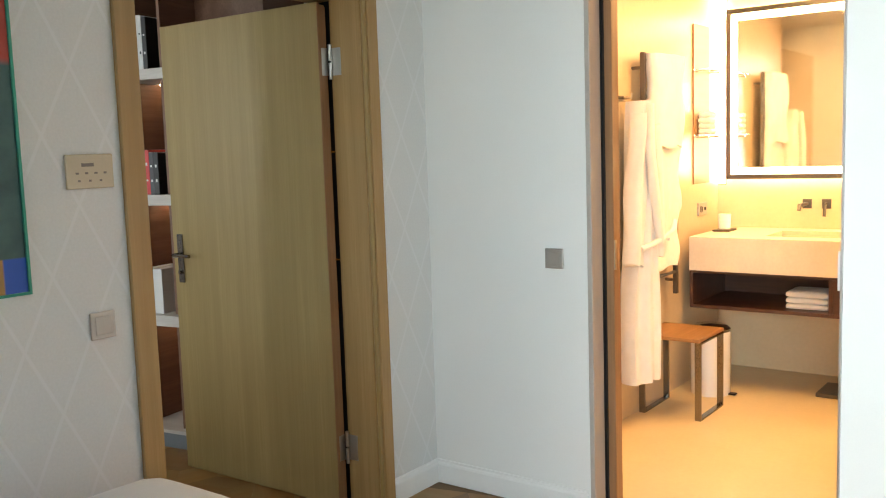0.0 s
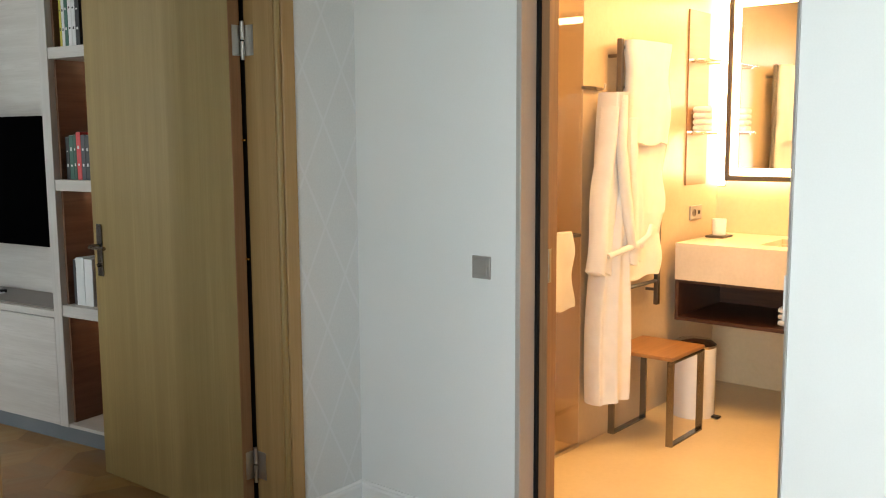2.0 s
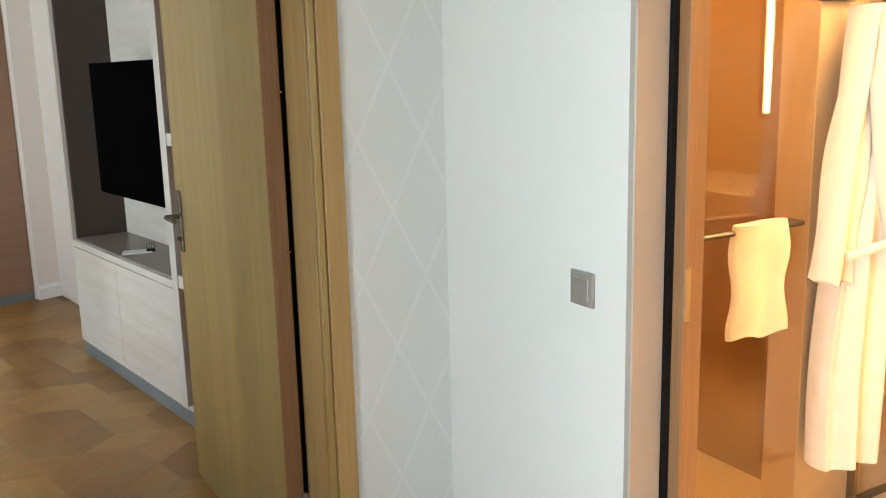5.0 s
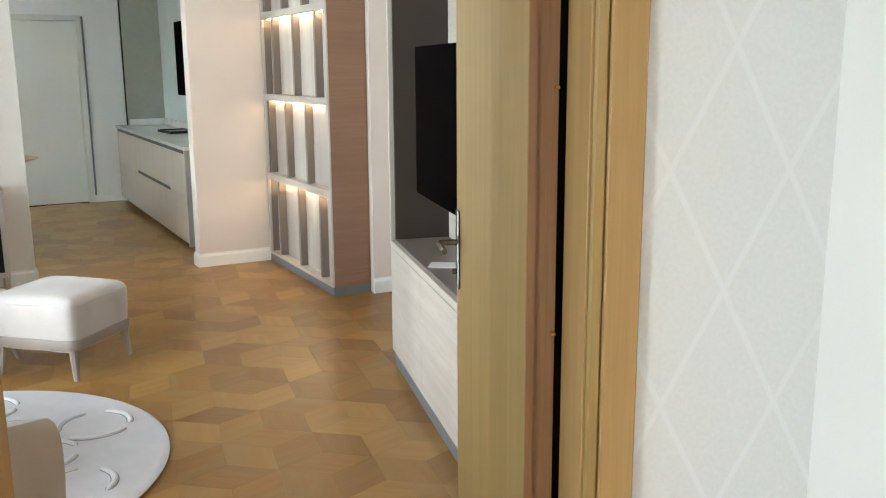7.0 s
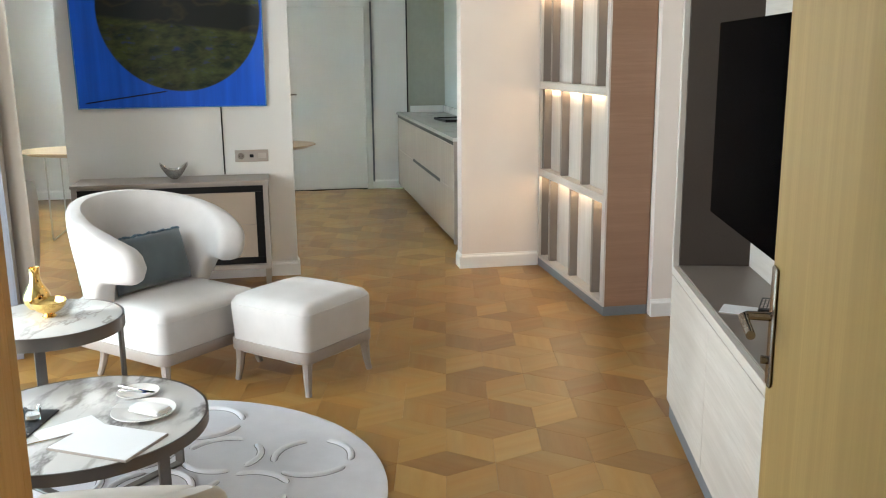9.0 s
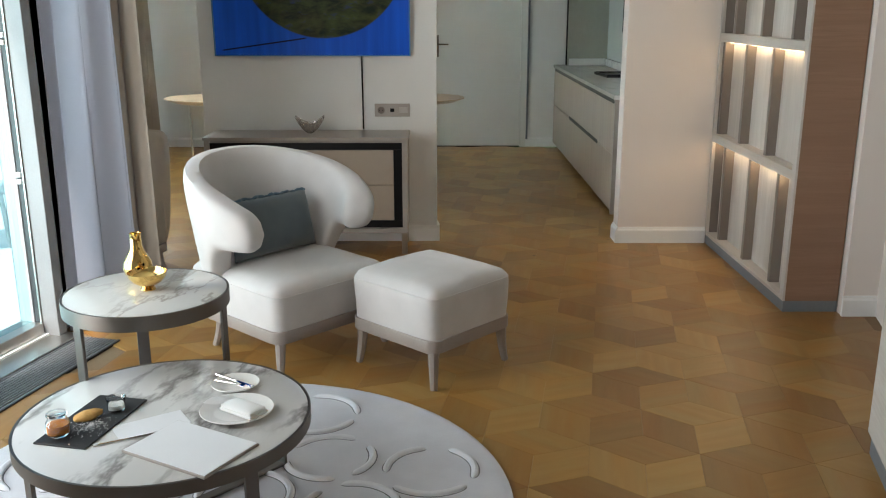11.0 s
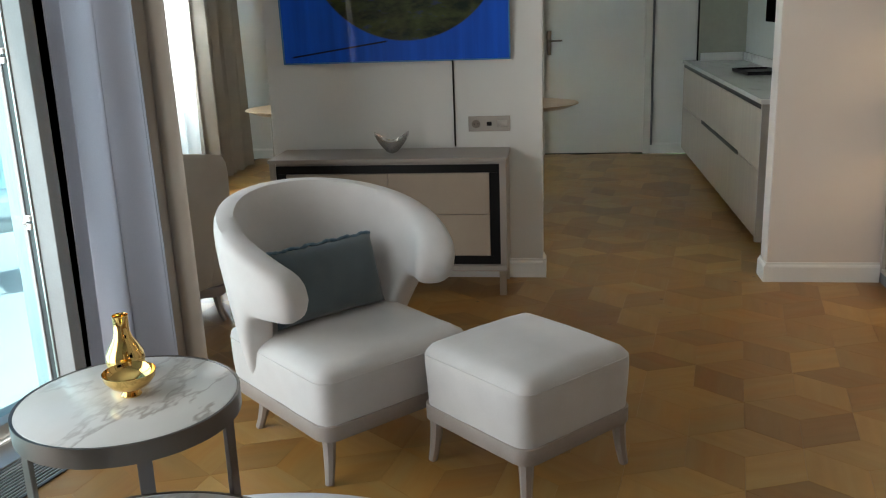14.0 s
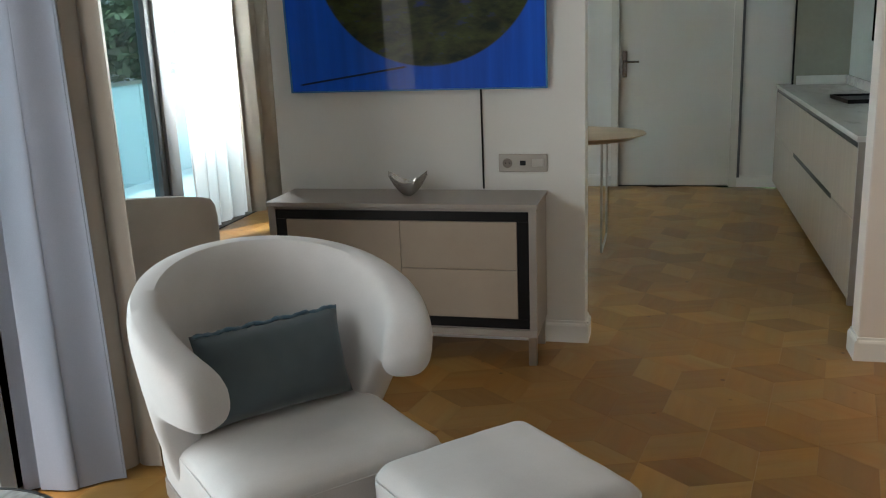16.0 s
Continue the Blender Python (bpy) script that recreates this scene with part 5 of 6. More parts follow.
part("jamb_slot", box(0.0905, 0.106, -0.806, -0.7755, 0, 2.2), BLACK, pk, "dark pocket slot")
part("jamb_inner", box(0.1065, 0.165, -0.838, -0.7755, 0, 2.2, 0.002), OAK_E, pk, "brown inner jamb")
part("strike_plate", box(0.108, 0.125, -0.841, -0.8385, 1.0, 1.12), STEEL, pk, "pale strike plate")
part("jamb_far", box(-0.012, 0.03, -1.7145, -1.708, 0, 2.2), STEEL, pk, "pale metal edge")
part("jamb_slot", box(0.0305, 0.075, -1.7145, -1.7, 0, 2.2), BLACK, pk, "dark door edge")
part("jamb_far", box(0.0755, 0.16, -1.7145, -1.704, 0, 2.2), OAK_D, pk, "oak door edge")
part("strike_plate", box(0.0, 0.04, -1.7075, -1.698, 0.99, 1.12), TRIM, pk, "pale lock plate")
part("head_trim", box(-0.004, 0.16, -1.708, -0.86, 2.185, 2.2), BRONZE, pk)

# ---- bathroom things ----
va = thing("vanity", BM @ pose(2.05, -0.40, 0), "wall-hung cream stone vanity with a walnut open shelf", "vanity")
VST = surface("vanity_stone", (0.62, 0.53, 0.41), (0.72, 0.63, 0.50), 0.3, coarse=5, fine=60, bump=0.03)
part("front_apron", box(0.0, 0.03, -1.9, 0, 0.728, 0.932, 0.002), VST, va, "cream stone apron")
part("left_cheek", box(0.0305, 0.678, -0.03, 0, 0.728, 0.932), VST, va)
for x0, x1, y0, y1 in ((0.0305, 0.16, -1.9, -0.0305), (0.52, 0.678, -1.9, -0.0305), (0.1605, 0.5195, -0.40, -0.0305), (0.1605, 0.5195, -1.9, -1.05)):
    part("counter_top", box(x0, x1, y0, y1, 0.902, 0.932), VST, va, "cream stone top")
bsn = part("basin", joined(box(0.15, 0.53, -1.06, -0.39, 0.80, 0.815), box(0.15, 0.16, -1.06, -0.39, 0.8155, 0.901), box(0.52, 0.53, -1.06, -0.39, 0.8155, 0.901), box(0.1605, 0.5195, -0.4, -0.39, 0.8155, 0.901), box(0.1605, 0.5195, -1.06, -1.05, 0.8155, 0.901)), VST, va, "sunken stone basin")
part("drain", lathe([(0, 0.816), (0.03, 0.816), (0.032, 0.819), (0, 0.82)], 20, 0.40, -0.72), STEEL, bsn, "", True)
DARKW = wood("dark_walnut", (0.045, 0.018, 0.010), (0.085, 0.036, 0.02), 0.4, (14, 0.9, 14), 5.0, 0.04)
for nm, a in (("shelf_bottom", (0.01, 0.6, -1.9, 0, 0.50, 0.52)), ("shelf_side", (0.01, 0.6, -0.02, 0, 0.5205, 0.727)), ("shelf_back", (0.58, 0.6, -1.9, -0.0205, 0.5205, 0.727)), ("shelf_divider", (0.012, 0.6, -0.815, -0.795, 0.5205, 0.727)), ("shelf_top", (0.01, 0.6, -1.9, -0.021, 0.712, 0.727)), ("drawer", (0.012, 0.03, -1.89, -0.8155, 0.5205, 0.711))):
    part(nm, box(*a, 0.001), DARKW, va, "dark walnut")


def folded_towel(m, w, d, layers, label):
    ob = thing("folded_towel", m, label, "towel", "folded towels")
    z = 0
    for k in range(layers):
        part("fold", soft(-w / 2, w / 2, -d / 2, d / 2, z, z + 0.034, 0.016, 0.004, 7), TOWEL, ob, "", True)
        z += 0.0345


folded_towel(BM @ pose(2.25, -1.06, 0.52), 0.24, 0.24, 3, "stack of folded white terry towels in the walnut shelf")

mr = thing("mirror", BM @ pose(2.65, -0.42, 1.25), "large wall mirror with a glowing frame", "mirror")
part("mirror_glass", box(0.0, 0.006, -1.36, -0.07, 0.075, 1.0), MIRROR, mr, "silvered glass")
for y0, y1, z0, z1 in ((-1.42, 0, 0, 0.03), (-1.42, 0, 1.045, 1.075), (-0.03, 0, 0.0305, 1.0445), (-1.42, -1.39, 0.0305, 1.0445)):
    part("outer_frame", box(-0.012, 0.02, y0, y1, z0, z1, 0.002), BRONZE, mr, "bronze outer frame")
for y0, y1, z0, z1 in ((-1.385, -0.034, 0.034, 0.07), (-1.385, -0.034, 1.004, 1.041), (-0.069, -0.034, 0.0705, 1.0035), (-1.385, -1.361, 0.0705, 1.0035)):
    part("light_band", box(-0.006, 0.004, y0, y1, z0, z1), LED_B, mr, "glowing warm light band")
part("back_box", box(0.021, 0.0795, -1.37, -0.05, 0.05, 1.02), TRIM, mr)
for y0, y1, z0, z1 in ((-1.37, -0.05, 0.035, 0.0495), (-1.37, -0.05, 1.0205, 1.035), (-0.0495, -0.035, 0.05, 1.02)):
    part("back_glow", box(0.03, 0.06, y0, y1, z0, z1), LED_B, mr, "warm light behind the mirror")

tp = thing("basin_tap", BM @ pose(2.728, -0.86, 1.09), "wall-mounted bronze basin tap with a lever", "tap")
part("spout_plate", box(-0.008, 0, -0.075, -0.02, -0.03, 0.03, 0.002), BRONZE, tp)
part("spout", tube([(-0.008, -0.047, 0), (-0.18, -0.047, 0.0), (-0.19, -0.047, -0.03)], 0.012, 10), BRONZE, tp, "", True)
part("lever_plate", box(-0.008, 0, -0.19, -0.135, -0.03, 0.03, 0.002), BRONZE, tp)
part("lever", tube([(-0.008, -0.162, 0), (-0.045, -0.162, 0), (-0.06, -0.162, -0.075)], 0.01, 10), BRONZE, tp, "", True)
so = socket_strip(BM @ pose(2.42, -0.341, 1.072), 2, "two-gang bronze socket beside the vanity")

cup = solid("tumbler", lathe([(0, 0), (0.034, 0), (0.038, 0.004), (0.042, 0.095), (0.040, 0.095), (0.036, 0.008), (0, 0.006)], 28), PORCELAIN, BM @ pose(2.46, -0.475, 0.944), "white porcelain tumbler on a small dark tray", "cup", "", True)
solid("soap_tray", box(-0.07, 0.07, -0.055, 0.055, 0, 0.0115, 0.003), BRONZE, BM @ pose(2.46, -0.475, 0.932), "small dark tray on the vanity top", "tray")

st = thing("bath_stool", BM @ pose(1.594, -0.53, 0), "bathroom stool with a brown wooden seat on steel loop legs", "stool")
SEATW = wood("stool_wood", (0.24, 0.11, 0.038), (0.34, 0.17, 0.062), 0.35, (0.9, 14, 14), 5.0, 0.04)
part("seat", box(-0.20, 0.185, -0.178, 0.178, 0.434, 0.454, 0.006, 2), SEATW, st, "brown wooden seat")
for y in (-0.16, 0.16):
    for a in ((-0.178, -0.166, y - 0.0175, y + 0.0175, 0.0, 0.433), (0.166, 0.178, y - 0.0175, y + 0.0175, 0.0, 0.433), (-0.1655, 0.1655, y - 0.0172, y + 0.0172, 0.0, 0.012), (-0.1655, 0.1655, y - 0.0172, y + 0.0172, 0.42, 0.4335)):
        part("leg_bar", box(*a, 0.002), NICKEL, st, "flat steel loop leg")
bn = thing("pedal_bin", BM @ pose(2.0, -0.55, 0), "white cylindrical pedal bin with a steel lid", "bin")
part("body", lathe([(0, 0.0), (0.11, 0.0), (0.115, 0.008), (0.115, 0.385), (0, 0.385)], 40), PORCELAIN, bn, "white enamel body", True)
part("lid", lathe([(0.1165, 0.386), (0.1165, 0.40), (0.09, 0.418), (0, 0.424)], 40), CHROME, bn, "polished lid", True)
part("pedal", box(-0.02, 0.02, -0.155, -0.11, 0.008, 0.018, 0.003), BLACK, bn, "black pedal")
solid("floor_scale", box(-0.14, 0.14, -0.14, 0.14, 0.005, 0.03, 0.006, 2), BRONZE, BM @ pose(2.33, -1.24, 0), "flat dark bathroom scale on the floor", "scale")


def hanging(w, h, d, folds, seed, flare=0.0, wave=0.012, steps=40, rows=26, top_narrow=0.0):
    """Cloth hanging in soft folds, closed front and back; the top edge at z = 0."""
    rr = random.Random(seed)
    ph = [rr.uniform(0, 6.28) for _ in range(5)]
    bm = bmesh.new()
    grid = {}
    for s in (0, 1):
        for i in range(steps + 1):
            for j in range(rows + 1):
                u, v = -1 + 2 * i / steps, j / rows
                ww = w / 2 * (1 - top_narrow * (1 - v) ** 2 + flare * v)
                f = wave * (0.4 + 0.6 * v) * (math.sin(folds * u * 3.14 + ph[0] + 0.8 * v) + 0.5 * math.sin(folds * 1.7 * u * 3.14 + ph[1]))
                edge = math.sqrt(max(0.0, 1 - abs(u) ** 5))
                y = f + (1 if s else -1) * d / 2 * (0.15 + 0.85 * edge) + 0.01 * math.sin(v * 9 + ph[2]) * u
                z = -h * v + 0.008 * math.sin(u * 5 + ph[3]) * v
                grid[s, i, j] = bm.verts.new((u * ww, y, z))
    for s in (0, 1):
        for i in range(steps):
            for j in range(rows):
                q = (grid[s, i, j], grid[s, i + 1, j], grid[s, i + 1, j + 1], grid[s, i, j + 1])
                bm.faces.new(q if s else q[::-1])
    for i in range(steps):
        for j in (0, rows):
            bm.faces.new((grid[0, i, j], grid[0, i + 1, j], grid[1, i + 1, j], grid[1, i, j]))
    for j in range(rows):
        for i in (0, steps):
            bm.faces.new((grid[0, i, j], grid[0, i, j + 1], grid[1, i, j + 1], grid[1, i, j]))
    bmesh.ops.recalc_face_normals(bm, faces=bm.faces[:])
    return bm


rl = thing("towel_rail", BM @ pose(0, -0.341, 0), "bronze heated towel rail on the stone wall", "towel rail")
for x in (1.39, 1.83):
    part("post", box(x - 0.015, x + 0.015, -0.075, -0.05, 0.62, 1.98, 0.003), BRONZE, rl, "flat upright")
    for z in (0.7, 1.9):
        part("bracket", tube([(x, -0.05, z), (x, 0.0, z)], 0.009, 8), BRONZE, rl, "", True)
for z in (0.75, 0.95, 1.15, 1.35, 1.55, 1.75, 1.94):
    part("rung", tube([(1.405, -0.062, z), (1.815, -0.062, z)], 0.010, 8), BRONZE, rl, "", True)
for z, h, wv, sd, dd in ((1.975, 0.50, 0.40, 5, 0.10), (1.56, 0.44, 0.42, 6, 0.065), (1.16, 0.36, 0.42, 7, 0.055)):
    hb = hanging(wv, h, dd, 1.5, sd, 0.04, 0.006)
    solid("bath_towel", hb, TOWEL, BM @ pose(1.615, -0.403 - (0.03 if z > 1.9 else 0.012), z), "white terry bath towel hung over the heated rail", "towel", "towels on the heated rail", True)
hk = thing("wall_hook", BM @ pose(1.205, -0.341, 1.74), "steel wall hook bar holding the bathrobe", "hook")
part("bar", box(-0.07, 0.09, -0.02, 0.0, -0.008, 0.008, 0.002), BRONZE, hk)
part("hook", tube([(0.04, -0.02, 0.0), (0.04, -0.06, -0.005), (0.04, -0.065, 0.02)], 0.006, 8), STEEL, hk, "", True)
rb = thing("bathrobe", BM @ pose(1.27, -0.435, 1.72), "white terry bathrobe with tied belt hanging from the hook", "bathrobe")
part("body", hanging(0.25, 1.48, 0.12, 2.4, 21, 0.10, 0.020, 44, 40, 0.84), TOWEL, rb, "", True)
slv = part("sleeve", hanging(0.12, 0.78, 0.09, 1.0, 22, 0.35, 0.012, 24, 24, 0.55), TOWEL, rb, "hanging sleeve", True)
slv.matrix_basis = pose(-0.062, -0.02, -0.07, 0, 7, 0)
slv = part("sleeve", hanging(0.13, 0.70, 0.10, 1.0, 23, 0.25, 0.010, 24, 24, 0.4), TOWEL, rb, "hanging sleeve", True)
slv.matrix_basis = pose(0.085, -0.03, -0.12, 0, -4, 0)
part("lapel", tube([(-0.03, -0.075, -0.02), (-0.07, -0.085, -0.25), (-0.02, -0.095, -0.55), (0.04, -0.095, -0.74)], [0.018, 0.026, 0.028, 0.022], 10), TOWEL, rb, "thick rolled lapel", True)
part("belt", tube([(-0.15, -0.07, -0.76), (-0.05, -0.095, -0.74), (0.08, -0.10, -0.72), (0.15, -0.06, -0.74)], 0.015, 8), TOWEL, rb, "tied belt", True)
part("belt_loop", tube([(0.08, -0.105, -0.72), (0.14, -0.13, -0.68), (0.18, -0.12, -0.64), (0.16, -0.11, -0.70), (0.10, -0.11, -0.73)], 0.013, 8), TOWEL, rb, "", True)

nc = thing("wall_niche_shelf", BM @ pose(2.405, -0.341, 1.235), "shallow wooden wall shelf with glass boards", "shelf")
part("back", box(-0.135, 0.135, -0.008, 0, 0, 0.98), SEATW, nc, "wooden back panel")
for z in (0.30, 0.70):
    part("glass_board", box(-0.135, 0.135, -0.11, -0.0085, z, z + 0.006), CLEAR, nc, "glass board")
    for x in (-0.1, 0.1):
        part("pin", tube([(x, -0.009, z - 0.008), (x, -0.09, z - 0.008)], 0.005, 8), CHROME, nc, "", True)
folded_towel(BM @ pose(2.36, -0.40, 1.541), 0.11, 0.085, 4, "small stack of rolled white towels on the glass board")

# shower behind the stool wall
sg = thing("shower_screen", BM @ pose(0, -0.335, 0), "clear glass shower screen with a steel towel bar", "shower screen")
part("pane", box(0.19, 1.15, -0.004, 0.004, 0.02, 2.2), thin_pane("shower_pane", (0.96, 0.90, 0.82)), sg, "clear glass pane").visible_shadow = False
part("floor_channel", box(0.19, 1.15, -0.01, 0.01, 0.004, 0.0195), STEEL, sg)
part("towel_bar", tube([(0.55, -0.004, 1.06), (0.55, -0.06, 1.06), (1.05, -0.06, 1.06), (1.05, -0.004, 1.06)], 0.009, 8), BRONZE, sg, "bronze towel bar", True)
hb = hanging(0.23, 0.35, 0.045, 1.2, 31, 0.02, 0.005)
solid("hand_towel", hb, TOWEL, BM @ pose(0.86, -0.397, 1.083), "white hand towel hung over the shower screen bar", "towel", "", True)
shf = thing("shower_fitting", BM @ pose(0.75, 0.6, 1.1), "bronze shower mixer on the brown stone wall", "shower")
part("shelf_bar", box(-0.25, 0.25, -0.06, -0.001, 0.10, 0.13, 0.004), BRONZE, shf, "thermostatic bar")
for x in (-0.22, 0.22):
    part("knob", tube([(x, -0.06, 0.115), (x, -0.10, 0.115)], 0.022, 16), BRONZE, shf, "", True)
part("riser", tube([(0.0, -0.04, 0.13), (0.0, -0.04, 0.95)], 0.01, 8), BRONZE, shf, "", True)
nl = thing("niche_light", BM @ pose(0.75, 0.6, 1.55), "glowing warm shelf light in the shower wall", "light")
part("strip", box(-0.35, 0.35, -0.03, -0.002, 0, 0.012), LED, nl, "warm LED strip")

wl = thing("wall_light", BM @ pose(2.729, -0.372, 1.22), "tall glowing warm wall light beside the mirror", "wall light")
part("diffuser", box(-0.03, -0.004, -0.02, 0.02, 0, 1.2, 0.004), LED_B, wl, "glowing diffuser")
part("back_plate", box(-0.0035, 0, -0.024, 0.024, -0.01, 1.21), BRONZE, wl)
lamp("bath_ceiling_light", "AREA", BM @ look((1.6, -1.3, 2.43), (1.6, -1.3, 0)), 55, WARM, 1.2, 1.0)
lamp("shower_light", "AREA", BM @ look((0.7, 0.15, 2.43), (0.7, 0.15, 0)), 9, WARM, 0.25, 0.25)

# ---- windows ----
ALU = surface("dark_window_profile", (0.030, 0.032, 0.035), (0.045, 0.048, 0.05), 0.4, coarse=5, fine=120, bump=0.03)
ALU_L = surface("grey_window_panel", (0.22, 0.22, 0.225), (0.26, 0.26, 0.265), 0.45, coarse=5, fine=120, bump=0.03)
ALU_G = surface("light_window_profile", (0.42, 0.43, 0.44), (0.48, 0.49, 0.50), 0.4, coarse=5, fine=120, bump=0.03)
w1 = tagged(new("window_1"), "tall sliding glass door with dark grey profiles", "window", "", "structure")
w1.matrix_world = ONE
part("window_frame", box(-0.60, -0.527, 5.352, 5.419, 0.02, 2.6, 0.002), ALU_G, w1, "light grey sash profile")
part("gasket", box(-0.5265, -0.497, 5.358, 5.419, 0.02, 2.6), ALU, w1, "dark gasket")
part("frame_edge", box(-0.4965, -0.489, 5.352, 5.419, 0.02, 2.6), STEEL, w1, "bright edge")
part("window_panel", box(-0.4885, -0.405, 5.36, 5.419, 0.0, 2.6, 0.002), ALU_L, w1, "grey closing panel")
part("window_frame", box(-0.60, -0.48, 2.601, 2.66, 0.02, 2.6, 0.003), ALU, w1, "dark profile")
part("window_frame", box(-0.60, -0.48, 4.02, 4.07, 0.075, 2.54, 0.003), ALU, w1, "dark profile")
part("window_frame", box(-0.60, -0.48, 2.661, 5.351, 2.541, 2.6, 0.003), ALU, w1, "dark profile")
part("window_sill", box(-0.60, -0.48, 2.661, 5.351, 0.02, 0.074, 0.003), STEEL, w1, "pale metal bottom rail")
for y0, y1 in ((2.665, 4.019), (4.071, 5.351)):
    p = part("pane", box(-0.545, -0.537, y0, y1, 0.075, 2.54), PANE, w1, "clear window pane")
    p.visible_shadow = False
for z in (0.76, 1.37):
    part("latch", joined(box(-0.524, -0.50, 5.343, 5.3575, z - 0.028, z - 0.006, 0.003), box(-0.524, -0.50, 5.343, 5.3575, z + 0.004, z + 0.026, 0.003), tube([(-0.512, 5.35, z - 0.02), (-0.525, 5.335, z)], 0.005, 8)), TRIM, w1, "white latch")
gr = thing("floor_grille", pose(-0.21, 0, 0), "dark slatted convector grille let into the floor along the window", "grille")
part("trough", box(-0.11, 0.098, 2.66, 5.40, -0.006, 0.0), BLACK, gr)
part("rim", box(-0.112, -0.10, 2.66, 5.40, 0.0005, 0.006), ALU, gr)
part("rim", box(0.086, 0.098, 2.66, 5.40, 0.0005, 0.006), ALU, gr)
for k in range(11):
    x = -0.094 + k * 0.0175
    part("slat", box(x, x + 0.006, 2.66, 5.40, 0.0005, 0.0055), ALU_L, gr)
solid("window_threshold", box(-0.46, -0.325, 2.62, 5.42, -0.02, 0.012, 0.002), STEEL, ONE, "pale metal threshold along the window", "threshold")

w2 = tagged(new("window_2"), "tall dining window wall with dark profiles", "window", "", "structure")
w2.matrix_world = KM
for y0, y1 in ((1.17, 1.22), (1.82, 1.905), (2.89, 2.949)):
    part("window_frame", box(-4.47, -4.39, y0, y1, 0.06, 2.6, 0.003), ALU, w2, "dark profile")
part("window_post", box(-4.47, -4.37, 1.9055, 2.06, 0.06, 2.6, 0.003), ALU_L, w2, "grey post")
part("window_sill", box(-4.47, -4.39, 1.221, 2.889, 0.06, 0.12), STEEL, w2)
for y0, y1 in ((1.221, 1.819), (2.061, 2.889)):
    p = part("pane", box(-4.434, -4.426, y0, y1, 0.121, 2.6), PANE, w2, "clear window pane")
    p.visible_shadow = False
gr2 = thing("floor_grille", KM @ pose(-4.27, 0, 0), "dark convector grille let into the floor below the dining window", "grille")
part("trough", box(-0.08, 0.08, 1.25, 4.1, 0.0005, 0.004), BLACK, gr2)
for k in range(8):
    part("slat", box(-0.07 + k * 0.018, -0.063 + k * 0.018, 1.25, 4.1, 0.0042, 0.008), ALU_L, gr2)


def curtain(name, m, length, height, pleat, depth, material, label, cat="curtain", seed=1, group="", gather=0.0):
    """A hanging cloth along local x in rounded pleats, with a little thickness and a hem."""
    rr = random.Random(seed)
    n = max(24, int(length / pleat * 30))
    rows = 24
    phs = [rr.uniform(-0.5, 0.5) for _ in range(8)]
    def sheet(j0, j1):
        bm = bmesh.new()
        g = {}
        for s in (0, 1):
            for i in range(n + 1):
                u = i / n
                for j in range(j0, j1 + 1):
                    v = j / rows
                    a = 2 * math.pi * u * length / pleat
                    amp = depth * (0.75 + 0.25 * math.sin(3 * u * 6.28 + phs[0])) * (0.8 + 0.25 * v)
                    x = u * length + 0.25 * pleat * math.sin(2 * a) * 0.35 + 0.012 * math.sin(v * 3 + phs[1] + 4 * u)
                    y = amp * math.sin(a + 0.35 * math.sin(v * 2.2 + phs[2])) + 0.01 * math.sin(v * 4 + a * 0.3)
                    off = 0.0012 if s else -0.0012
                    g[s, i, j] = bm.verts.new((x - off * math.cos(a), y + off, height * (1 - v) + 0.008))
        for s in (0, 1):
            for i in range(n):
                for j in range(j0, j1):
                    q = (g[s, i, j], g[s, i + 1, j], g[s, i + 1, j + 1], g[s, i, j + 1])
                    bm.faces.new(q if s else q[::-1])
        for i in range(n):
            for j in (j0, j1):
                bm.faces.new((g[0, i, j], g[0, i + 1, j], g[1, i + 1, j], g[1, i, j]))
        for j in range(j0, j1):
            for i in (0, n):
                bm.faces.new((g[0, i, j], g[0, i, j + 1], g[1, i, j + 1], g[1, i, j]))
        bmesh.ops.recalc_face_normals(bm, faces=bm.faces[:])
        return bm

    ob = thing(name, m, label, cat, group)
    part("heading_tape", sheet(0, 1), material, ob, "gathered heading", True)
    part("cloth", sheet(1, rows - 1), material, ob, "", True)
    part("hem", sheet(rows - 1, rows), material, ob, "turned hem", True)
    return ob


def sheer_cloth(name, color, through_):
    m, nt, b = nodes_of(name)
    out = nt.nodes["Material Output"]
    tr = nt.nodes.new("ShaderNodeBsdfTransparent")
    tl = nt.nodes.new("ShaderNodeBsdfTranslucent")
    df = nt.nodes.new("ShaderNodeBsdfDiffuse")
    tl.inputs[0].default_value = df.inputs[0].default_value = (*color, 1)
    m1 = nt.nodes.new("ShaderNodeMixShader")
    m1.inputs[0].default_value = 0.5
    nt.links.new(tl.outputs[0], m1.inputs[1])
    nt.links.new(df.outputs[0], m1.inputs[2])
    vec = coords(nt, (1, 1, 1))
    w = noise_of(nt, vec, 260.0, 2.0)
    mr_ = add(nt, "ShaderNodeMapRange", **{"To Min": through_ - 0.08, "To Max": through_ + 0.08})
    nt.links.new(w, mr_.inputs["Value"])
    m2 = nt.nodes.new("ShaderNodeMixShader")
    nt.links.new(mr_.outputs["Result"], m2.inputs[0])
    nt.links.new(m1.outputs[0], m2.inputs[1])
    nt.links.new(tr.outputs[0], m2.inputs[2])
    nt.links.new(m2.outputs[0], out.inputs["Surface"])
    return m


SHEER = sheer_cloth("white_sheer", (0.80, 0.83, 0.84), 0.06)
